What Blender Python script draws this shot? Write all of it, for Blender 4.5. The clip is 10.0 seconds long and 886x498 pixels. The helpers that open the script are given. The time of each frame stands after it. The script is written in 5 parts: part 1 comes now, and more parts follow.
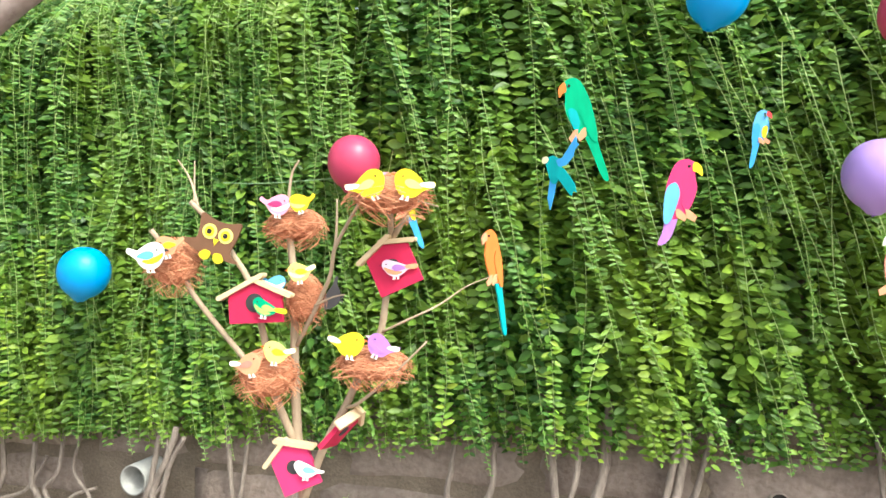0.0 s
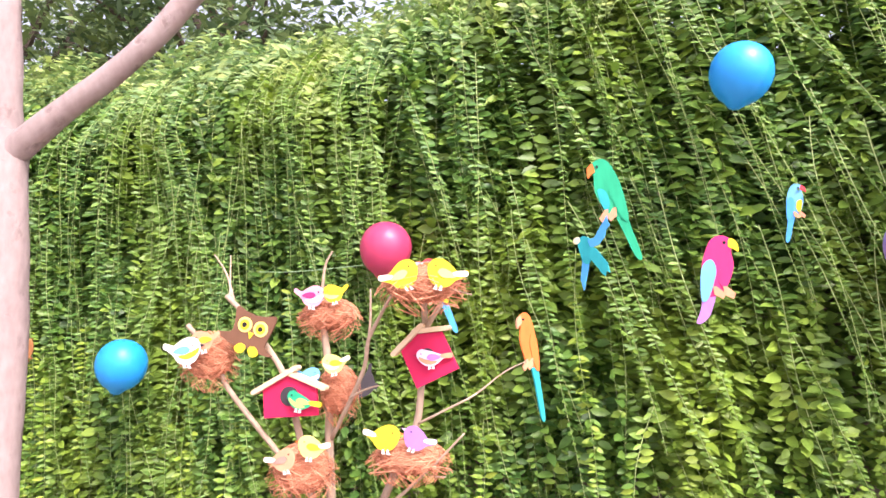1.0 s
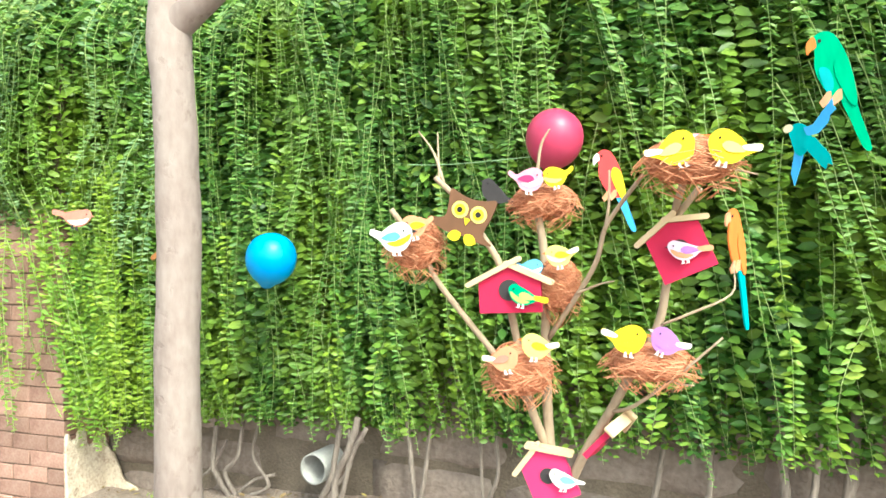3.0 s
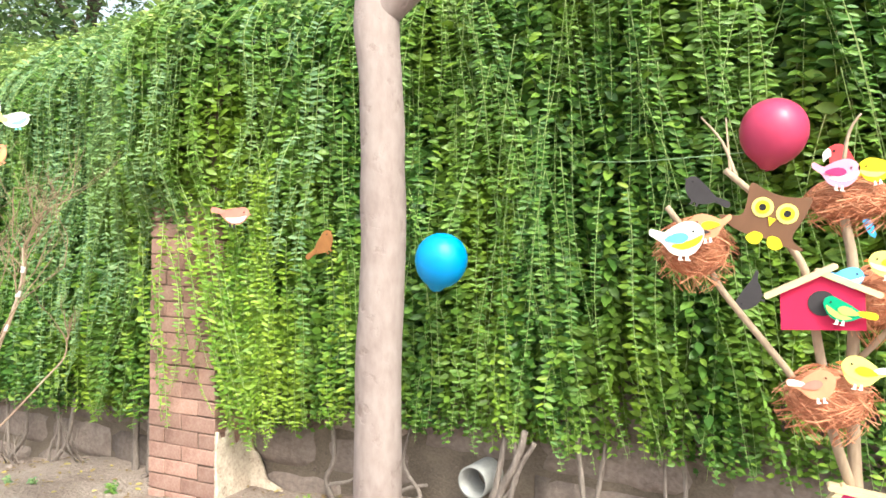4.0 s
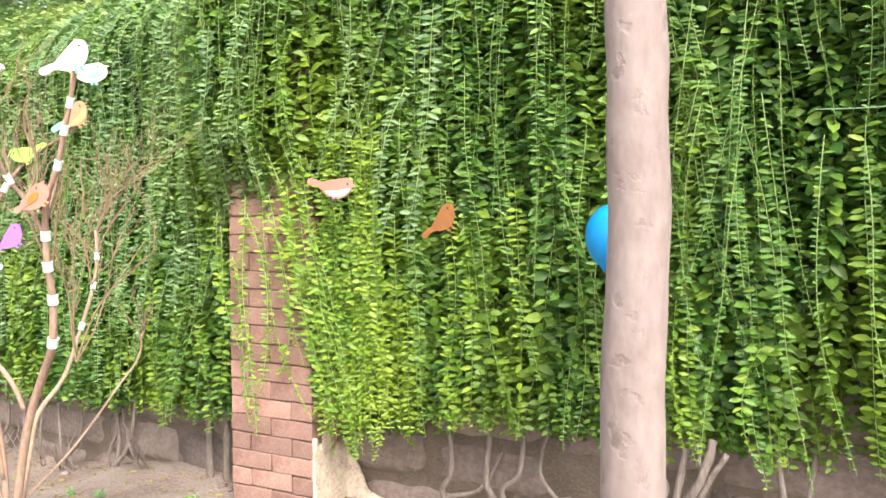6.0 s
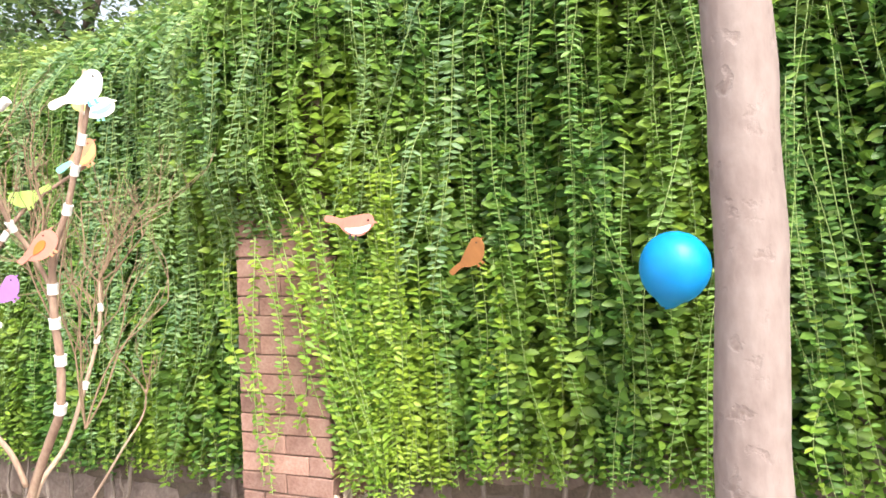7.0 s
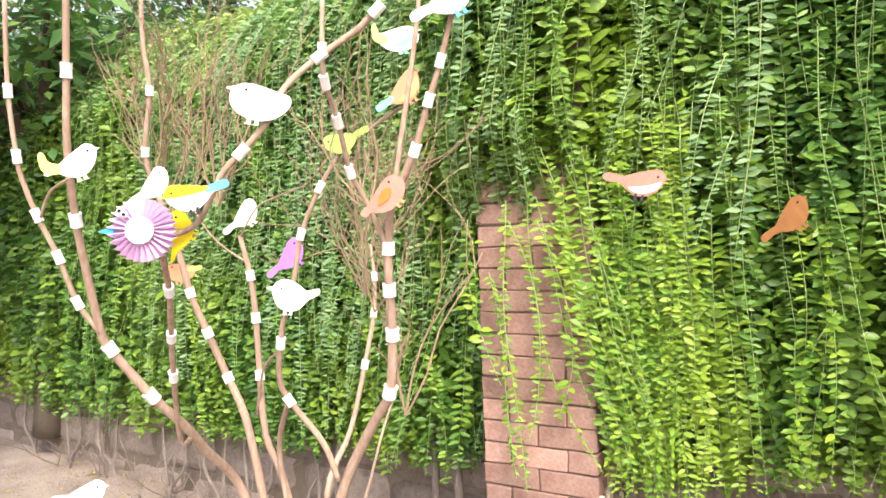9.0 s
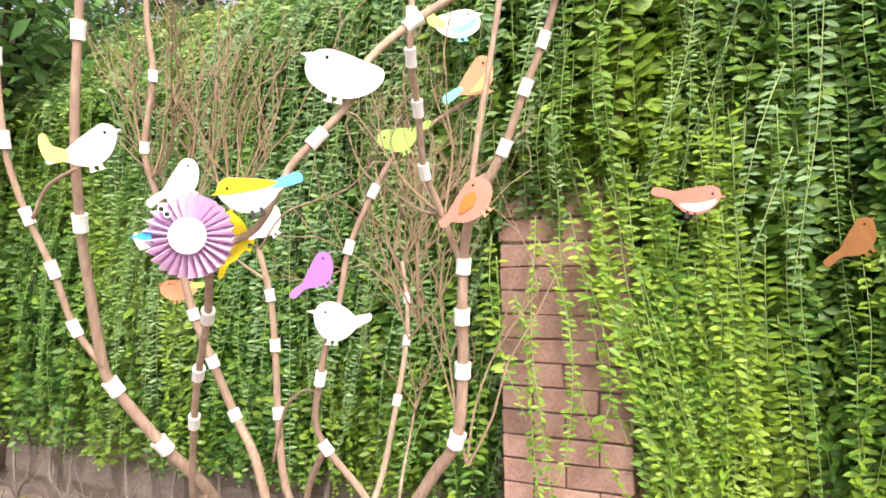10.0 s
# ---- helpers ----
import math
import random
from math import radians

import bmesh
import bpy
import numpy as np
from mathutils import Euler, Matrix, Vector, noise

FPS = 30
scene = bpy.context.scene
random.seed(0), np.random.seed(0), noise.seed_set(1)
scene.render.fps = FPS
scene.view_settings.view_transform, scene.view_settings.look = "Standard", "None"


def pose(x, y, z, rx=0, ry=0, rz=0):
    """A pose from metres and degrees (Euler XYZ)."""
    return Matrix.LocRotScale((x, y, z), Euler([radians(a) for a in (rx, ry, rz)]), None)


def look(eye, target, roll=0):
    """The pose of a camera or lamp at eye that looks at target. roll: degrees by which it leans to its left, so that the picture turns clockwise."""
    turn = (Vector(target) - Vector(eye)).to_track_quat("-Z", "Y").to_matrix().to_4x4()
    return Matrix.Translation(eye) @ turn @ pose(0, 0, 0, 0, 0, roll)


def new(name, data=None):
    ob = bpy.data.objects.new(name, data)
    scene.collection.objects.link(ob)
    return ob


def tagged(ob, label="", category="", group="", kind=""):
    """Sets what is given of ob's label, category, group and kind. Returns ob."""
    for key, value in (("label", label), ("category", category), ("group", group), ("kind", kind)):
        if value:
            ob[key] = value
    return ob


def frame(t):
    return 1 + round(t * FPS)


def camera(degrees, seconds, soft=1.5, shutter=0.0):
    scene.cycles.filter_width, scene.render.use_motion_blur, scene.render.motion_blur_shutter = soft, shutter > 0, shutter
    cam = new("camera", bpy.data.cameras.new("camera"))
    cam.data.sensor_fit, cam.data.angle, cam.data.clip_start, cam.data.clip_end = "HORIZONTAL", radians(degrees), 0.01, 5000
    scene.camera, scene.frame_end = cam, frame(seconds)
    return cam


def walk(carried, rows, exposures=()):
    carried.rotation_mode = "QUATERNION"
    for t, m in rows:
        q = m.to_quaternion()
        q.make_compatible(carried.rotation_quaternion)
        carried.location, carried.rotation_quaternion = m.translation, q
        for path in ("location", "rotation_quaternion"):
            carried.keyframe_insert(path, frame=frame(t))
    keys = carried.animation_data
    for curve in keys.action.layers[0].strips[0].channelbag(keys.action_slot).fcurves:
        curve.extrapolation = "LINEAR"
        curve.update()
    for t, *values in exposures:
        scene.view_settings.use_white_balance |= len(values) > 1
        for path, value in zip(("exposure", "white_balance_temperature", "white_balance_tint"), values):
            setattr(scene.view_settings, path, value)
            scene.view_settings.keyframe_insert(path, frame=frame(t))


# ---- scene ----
cam = camera(66.0, 10.0, 1.6)
PATH = [
    (0, (0.328, 0.339, 1.322), (0.032, 2.317, 1.325), 0.2),
    (0.5, (0.321, 0.338, 1.34), (-0.004, 2.303, 1.523), -0.5),
    (1, (0.322, 0.344, 1.345), (-0.059, 2.294, 1.576), -1.3),
    (1.5, (0.326, 0.366, 1.337), (-0.081, 2.319, 1.477), -1.8),
    (2, (0.286, 0.423, 1.31), (-0.173, 2.364, 1.173), -0.2),
    (2.5, (0.108, 0.467, 1.306), (-0.327, 2.418, 1.243), 1.6),
    (3, (-0.054, 0.464, 1.301), (-0.652, 2.372, 1.274), -0.0),
    (3.2, (-0.125, 0.481, 1.294), (-0.822, 2.356, 1.3), -0.5),
    (4.3, (-0.611, 0.493, 1.292), (-1.432, 2.316, 1.269), 1.0),
    (4.5, (-0.703, 0.480, 1.303), (-1.400, 2.354, 1.296), 0.2),
    (5, (-0.878, 0.542, 1.284), (-1.636, 2.390, 1.192), 0.1),
    (5.2, (-0.949, 0.576, 1.284), (-1.831, 2.369, 1.184), -0.8),
    (6.3, (-1.228, 0.765, 1.276), (-2.033, 2.594, 1.215), -0.1),
    (6.5, (-1.274, 0.788, 1.284), (-2.070, 2.623, 1.266), -0.2),
    (7, (-1.411, 0.793, 1.295), (-2.175, 2.641, 1.301), -2.0),
    (7.5, (-1.602, 0.8, 1.256), (-2.516, 2.578, 1.187), -3.1),
    (8, (-1.771, 0.887, 1.271), (-2.785, 2.61, 1.208), -5.0),
    (8.5, (-1.954, 0.884, 1.249), (-2.967, 2.608, 1.237), -1.3),
    (9, (-2.156, 0.83, 1.25), (-3.161, 2.559, 1.22), -2.1),
    (9.5, (-2.325, 0.853, 1.246), (-3.313, 2.592, 1.236), -1.9),
    (10, (-2.474, 0.933, 1.251), (-3.363, 2.724, 1.274), -1.0),
]
walk(cam, [(t, look(eye, target, roll)) for t, eye, target, roll in PATH],
     [(0, 1.45, 6550, -2), (0.45, 1.68, 6600, 30), (1.4, 1.66, 6600, 24), (2, 1.49, 6550, -4), (3, 1.6, 6550, -9), (4.5, 1.5, 6750, 5), (8.5, 1.52, 6800, 9), (9, 1.5, 6830, 9), (9.5, 1.34, 6850, 9), (10, 1.25, 6900, 9)])

# ---- light ----
world = bpy.data.worlds.new("sky")
scene.world = world
world.use_nodes = True
wn, wl = world.node_tree.nodes, world.node_tree.links
sky = wn.new("ShaderNodeTexSky")
sky.sky_type, sky.sun_disc = "NISHITA", False
sky.sun_elevation, sky.sun_rotation = radians(48), radians(140)
sky.air_density, sky.dust_density = 1.0, 4.0
hazy = wn.new("ShaderNodeHueSaturation")
hazy.inputs["Saturation"].default_value = 0.5
wl.new(sky.outputs[0], hazy.inputs["Color"])
wl.new(hazy.outputs[0], wn["Background"].inputs["Color"])
wn["Background"].inputs["Strength"].default_value = 0.15

sun = new("sun", bpy.data.lights.new("sun", "SUN"))
sun.data.energy, sun.data.angle, sun.data.color = 1.5, radians(14), (1.0, 0.95, 0.87)
sun.matrix_world = look((2.5, -2.6, 4.2), (0, 0, 0))


# ---- materials ----
def material(name, rough=0.7, metal=0.0, spec=0.4):
    m = bpy.data.materials.new(name)
    m.use_nodes = True
    b = m.node_tree.nodes["Principled BSDF"]
    b.inputs["Roughness"].default_value = rough
    b.inputs["Metallic"].default_value = metal
    b.inputs["Specular IOR Level"].default_value = spec
    return m, m.node_tree.nodes, m.node_tree.links, b


def ramp_node(n, stops):
    r = n.new("ShaderNodeValToRGB")
    while len(r.color_ramp.elements) < len(stops):
        r.color_ramp.elements.new(0.5)
    for e, (p, c) in zip(r.color_ramp.elements, stops):
        e.position, e.color = p, (*c, 1)
    return r


def noise_node(n, l, scale, detail=4.0, stretch=None):
    t = n.new("ShaderNodeTexNoise")
    t.inputs["Scale"].default_value, t.inputs["Detail"].default_value = scale, detail
    co = n.new("ShaderNodeTexCoord")
    if stretch:
        mp = n.new("ShaderNodeMapping")
        mp.inputs["Scale"].default_value = stretch
        l.new(co.outputs["Object"], mp.inputs["Vector"])
        l.new(mp.outputs[0], t.inputs["Vector"])
    else:
        l.new(co.outputs["Object"], t.inputs["Vector"])
    return t


def mixed(n, l, a, b, fac, mode="MIX"):
    m = n.new("ShaderNodeMix")
    m.data_type, m.blend_type = "RGBA", mode
    for sock, v in ((m.inputs[0], fac), (m.inputs[6], a), (m.inputs[7], b)):
        if isinstance(v, (int, float)):
            sock.default_value = v
        elif isinstance(v, tuple):
            sock.default_value = (*v, 1)
        else:
            l.new(v, sock)
    return m.outputs[2]


def bumped(n, l, b, height, strength, distance=0.01):
    k = n.new("ShaderNodeBump")
    k.inputs["Strength"].default_value, k.inputs["Distance"].default_value = strength, distance
    l.new(height, k.inputs["Height"])
    l.new(k.outputs[0], b.inputs["Normal"])


def rough_surface(name, stops, big, fine, rough=0.85, bump=0.5, dist=0.01, stretch=None, pieces=0.0):
    """Two scales of noise through a ramp, with relief; pieces: how far each object differs."""
    m, n, l, b = material(name, rough)
    t1, t2 = noise_node(n, l, big, 5, stretch), noise_node(n, l, fine, 8, stretch)
    r = ramp_node(n, stops)
    add = n.new("ShaderNodeMath")
    add.operation = "MULTIPLY_ADD"
    l.new(t2.outputs[0], add.inputs[0])
    add.inputs[1].default_value = 0.45
    half = n.new("ShaderNodeMath")
    half.operation = "MULTIPLY"
    l.new(t1.outputs[0], half.inputs[0])
    half.inputs[1].default_value = 0.6
    l.new(half.outputs[0], add.inputs[2])
    l.new(add.outputs[0], r.inputs[0])
    out = r.outputs[0]
    if pieces:
        info = n.new("ShaderNodeObjectInfo")
        rr = ramp_node(n, [(0, (1 - pieces,) * 3), (1, (1 + pieces * 0.4,) * 3)])
        l.new(info.outputs["Random"], rr.inputs[0])
        out = mixed(n, l, out, rr.outputs[0], 1.0, "MULTIPLY")
    l.new(out, b.inputs["Base Color"])
    bumped(n, l, b, t2.outputs[0], bump, dist)
    return m


def scarred(m):
    """Swellings, shallow ledges and small dark scars over an existing bark."""
    n, l = m.node_tree.nodes, m.node_tree.links
    b, bump = n["Principled BSDF"], next(q for q in n if q.bl_idname == "ShaderNodeBump")
    lumps, ledges = noise_node(n, l, 13, 4, (1, 1, 0.5)), noise_node(n, l, 20, 6, (1.1, 1.1, 0.9))
    ledge = ramp_node(n, [(0.36, (0.4, 0.4, 0.4)), (0.42, (1, 1, 1))])
    l.new(ledges.outputs[0], ledge.inputs[0])
    spot = ramp_node(n, [(0.30, (0.72, 0.68, 0.66)), (0.38, (1, 1, 1))])
    l.new(ledges.outputs[0], spot.inputs[0])
    old = b.inputs["Base Color"].links[0].from_socket
    l.new(mixed(n, l, old, spot.outputs[0], 1.0, "MULTIPLY"), b.inputs["Base Color"])
    rise = bump.inputs["Height"].links[0].from_socket
    l.new(mixed(n, l, mixed(n, l, rise, lumps.outputs[0], 0.6), ledge.outputs[0], 0.25), bump.inputs["Height"])
    bump.inputs["Strength"].default_value, bump.inputs["Distance"].default_value = 0.8, 0.010


def leaf_material(name, stops, yellow, amount, rough=0.45, glow=0.3):
    """Each leaf its own green; broad drifts of fresh yellow-green; thin enough to let light through."""
    m, n, l, b = material(name, rough, 0, 0.45)
    g = n.new("ShaderNodeNewGeometry")
    r = ramp_node(n, stops)
    l.new(g.outputs["Random Per Island"], r.inputs[0])
    drift = noise_node(n, l, 1.3, 3, (1.6, 1, 0.7))
    k = ramp_node(n, [(0.45, (0, 0, 0)), (0.72, (amount,) * 3)])
    l.new(drift.outputs[0], k.inputs[0])
    c = mixed(n, l, r.outputs[0], yellow, k.outputs[0])
    fine = noise_node(n, l, 90, 3)
    c = mixed(n, l, c, fine.outputs[0], 0.18, "OVERLAY")
    l.new(c, b.inputs["Base Color"])
    tr = n.new("ShaderNodeBsdfTranslucent")
    l.new(c, tr.inputs["Color"])
    mx = n.new("ShaderNodeMixShader")
    mx.inputs[0].default_value = glow
    l.new(b.outputs[0], mx.inputs[1])
    l.new(tr.outputs[0], mx.inputs[2])
    l.new(mx.outputs[0], n["Material Output"].inputs["Surface"])
    return m


def paper(name, colour, shade=0.82, rough=0.75):
    """Painted card or foam sheet: brush streaks and a faint tooth."""
    m, n, l, b = material(name, rough, 0, 0.25)
    t = noise_node(n, l, 45, 4, (1, 1, 0.35))
    r = ramp_node(n, [(0.3, tuple(c * shade for c in colour)), (0.7, colour)])
    l.new(t.outputs[0], r.inputs[0])
    l.new(r.outputs[0], b.inputs["Base Color"])
    f = noise_node(n, l, 600, 2)
    bumped(n, l, b, f.outputs[0], 0.15, 0.001)
    return m


def rubber(name, colour):
    m, n, l, b = material(name, 0.38, 0, 0.4)
    t = noise_node(n, l, 6, 2)
    r = ramp_node(n, [(0.3, tuple(c * 0.85 for c in colour)), (0.7, colour)])
    l.new(t.outputs[0], r.inputs[0])
    l.new(r.outputs[0], b.inputs["Base Color"])
    b.inputs["Subsurface Weight"].default_value = 0.15
    b.inputs["Subsurface Radius"].default_value = (0.03, 0.03, 0.03)
    return m


CREEPER = leaf_material("creeper_leaf", [(0, (0.036, 0.105, 0.020)), (0.4, (0.080, 0.19, 0.032)), (0.75, (0.135, 0.265, 0.045)), (1, (0.24, 0.38, 0.055))], (0.30, 0.41, 0.035), 0.6)
FRESH = leaf_material("fresh_creeper_leaf", [(0, (0.11, 0.25, 0.035)), (0.5, (0.19, 0.35, 0.045)), (1, (0.34, 0.47, 0.06))], (0.34, 0.46, 0.05), 0.8)
# Bluish paleness puts the sky's gloss on the long shoots into the colour.
PALELEAF = leaf_material("pale_shoot_leaf", [(0, (0.11, 0.22, 0.10)), (0.5, (0.18, 0.32, 0.15)), (1, (0.28, 0.42, 0.18))], (0.28, 0.42, 0.12), 0.6)
# Lighter copy of the creeper leaf, with the sunlight from above mixed into its colour.
TOPLEAF = leaf_material("sun_tinted_creeper_leaf", [(0, (0.11, 0.22, 0.08)), (0.5, (0.21, 0.35, 0.12)), (1, (0.38, 0.48, 0.15))], (0.44, 0.53, 0.13), 0.72)
YOUNG = leaf_material("young_creeper_leaf", [(0, (0.07, 0.18, 0.04)), (0.5, (0.12, 0.26, 0.055)), (1, (0.21, 0.37, 0.07))], (0.26, 0.40, 0.05), 0.6)
BROADLEAF = leaf_material("broad_leaf", [(0, (0.06, 0.14, 0.06)), (0.6, (0.12, 0.25, 0.09)), (1, (0.25, 0.42, 0.10))], (0.18, 0.36, 0.06), 0.6, 0.28)
FARLEAF = leaf_material("far_tree_leaf", [(0, (0.06, 0.11, 0.05)), (0.6, (0.10, 0.18, 0.07)), (1, (0.22, 0.31, 0.12))], (0.32, 0.42, 0.12), 0.6)
SHOOT = rough_surface("creeper_shoot", [(0.3, (0.25, 0.37, 0.11)), (0.7, (0.47, 0.58, 0.25))], 3, 60, 0.6, 0.2)
LITTER = leaf_material("dry_leaf", [(0, (0.16, 0.10, 0.05)), (0.6, (0.30, 0.21, 0.10)), (1, (0.50, 0.42, 0.12))], (0.4, 0.32, 0.08), 0.3, 0.7, 0.1)
SOIL = rough_surface("dry_soil", [(0.3, (0.17, 0.125, 0.108)), (0.5, (0.31, 0.24, 0.21)), (0.72, (0.44, 0.36, 0.32))], 3.2, 60, 0.95, 1.0, 0.03)
STONE = rough_surface("rough_stone", [(0.3, (0.12, 0.09, 0.078)), (0.5, (0.225, 0.175, 0.155)), (0.75, (0.33, 0.275, 0.25))], 4, 38, 0.92, 0.8, 0.012, None, 0.3)
MORTAR = rough_surface("mortar", [(0.3, (0.09, 0.07, 0.055)), (0.7, (0.19, 0.15, 0.12))], 6, 80, 0.95, 0.7)
BRICK = rough_surface("brick", [(0.2, (0.20, 0.11, 0.09)), (0.5, (0.34, 0.195, 0.16)), (0.8, (0.46, 0.31, 0.26))], 9, 70, 0.9, 0.6, 0.006, None, 0.3)
JOINT = rough_surface("brick_joint", [(0.3, (0.10, 0.07, 0.055)), (0.7, (0.20, 0.15, 0.12))], 9, 90, 0.95, 0.5)
BARK = rough_surface("smooth_grey_bark", [(0.2, (0.155, 0.115, 0.108)), (0.5, (0.275, 0.218, 0.206)), (0.8, (0.37, 0.31, 0.295))], 7, 45, 0.9, 0.6, 0.007, (1, 1, 0.5))
scarred(BARK)
TWIG = rough_surface("pale_branch_bark", [(0.25, (0.24, 0.165, 0.11)), (0.7, (0.44, 0.34, 0.25))], 12, 130, 0.85, 0.6, 0.003, (1, 1, 0.3))
REDBARK = rough_surface("reddish_branch_bark", [(0.2, (0.17, 0.11, 0.085)), (0.5, (0.34, 0.23, 0.175)), (0.8, (0.56, 0.46, 0.34))], 5, 110, 0.85, 0.7, 0.003, (1, 1, 0.3))
DARKBARK = rough_surface("dark_bark", [(0.2, (0.05, 0.04, 0.03)), (0.8, (0.13, 0.10, 0.075))], 6, 50, 0.95, 0.7, 0.01)
DRYTWIG = rough_surface("dry_twig", [(0.2, (0.15, 0.10, 0.065)), (0.8, (0.35, 0.25, 0.165))], 6, 140, 0.9, 0.4, 0.002)
ROOT = rough_surface("woody_climber_bark", [(0.3, (0.10, 0.078, 0.068)), (0.7, (0.29, 0.24, 0.215))], 14, 90, 0.92, 1.0, 0.008, (1, 1, 0.3))
STRAW = leaf_material("nest_fibre", [(0, (0.40, 0.14, 0.075)), (0.5, (0.66, 0.27, 0.15)), (1, (0.80, 0.42, 0.25))], (0.72, 0.30, 0.17), 0.4, 0.8, 0.15)
WOODSTICK = rough_surface("craft_stick_wood", [(0.2, (0.52, 0.38, 0.23)), (0.8, (0.74, 0.58, 0.38))], 10, 120, 0.7, 0.2, 0.001, (0.3, 1, 1))
PVC = rough_surface("grey_pvc", [(0.2, (0.24, 0.235, 0.23)), (0.8, (0.38, 0.375, 0.37))], 9, 70, 0.5, 0.15)
DARK = rough_surface("painted_bore_shade", [(0.2, (0.012, 0.011, 0.01)), (0.8, (0.03, 0.027, 0.025))], 9, 60, 0.95, 0.1)
PLASTER = rough_surface("white_pot_plaster", [(0.2, (0.60, 0.57, 0.52)), (0.8, (0.82, 0.80, 0.77))], 8, 70, 0.85, 0.5, 0.004)
OLDPLASTER = rough_surface("old_cement_plaster", [(0.36, (0.27, 0.20, 0.16)), (0.47, (0.50, 0.40, 0.32)), (0.62, (0.68, 0.59, 0.49))], 13, 70, 0.95, 0.8, 0.008)
TAPE = rough_surface("white_paper_tape", [(0.2, (0.72, 0.71, 0.70)), (0.8, (0.86, 0.855, 0.85))], 14, 160, 0.75, 0.3, 0.001)
STRING = paper("green_string", (0.30, 0.46, 0.26))
INK = {
    "pink": paper("hot_pink_foam", (0.56, 0.02, 0.085), 0.88), "magenta": paper("magenta_foam", (0.66, 0.04, 0.17), 0.9), "black": paper("black_paint", (0.02, 0.02, 0.022)),
    "grey": paper("dark_grey_card", (0.05, 0.045, 0.05)), "white": paper("white_card", (0.84, 0.84, 0.83), 0.95),
    "cream": paper("cream_card", (0.82, 0.74, 0.50)), "yellow": paper("yellow_paint", (0.85, 0.66, 0.03), 0.85),
    "lemon": paper("pale_yellow_paint", (0.85, 0.78, 0.22), 0.88), "orange": paper("orange_paint", (0.76, 0.19, 0.045), 0.85),
    "peach": paper("peach_paint", (0.72, 0.33, 0.19), 0.8), "salmon": paper("salmon_paint", (0.60, 0.24, 0.19), 0.8),
    "rust": paper("rust_brown_paint", (0.30, 0.13, 0.045), 0.75), "brown": paper("brown_felt", (0.17, 0.085, 0.05), 0.85),
    "red": paper("red_paint", (0.74, 0.07, 0.08), 0.82), "blue": paper("blue_paint", (0.06, 0.36, 0.78), 0.85),
    "sky": paper("sky_blue_paint", (0.14, 0.44, 0.80), 0.85), "teal": paper("teal_paint", (0.01, 0.40, 0.44), 0.8),
    "aqua": paper("aqua_paint", (0.25, 0.72, 0.72), 0.85), "emerald": paper("emerald_paint", (0.004, 0.39, 0.20), 0.82),
    "leaf": paper("light_green_paint", (0.42, 0.66, 0.16), 0.85), "violet": paper("violet_paint", (0.43, 0.20, 0.58), 0.85),
    "lilac": paper("lilac_paper", (0.84, 0.62, 0.84), 0.92), "rose": paper("rose_paint", (0.84, 0.36, 0.52), 0.85),
}
BLUE_RUBBER, PINK_RUBBER, LILAC_RUBBER = rubber("blue_balloon", (0.0, 0.33, 0.82)), rubber("pink_balloon", (0.52, 0.05, 0.13)), rubber("lilac_balloon", (0.42, 0.27, 0.72))


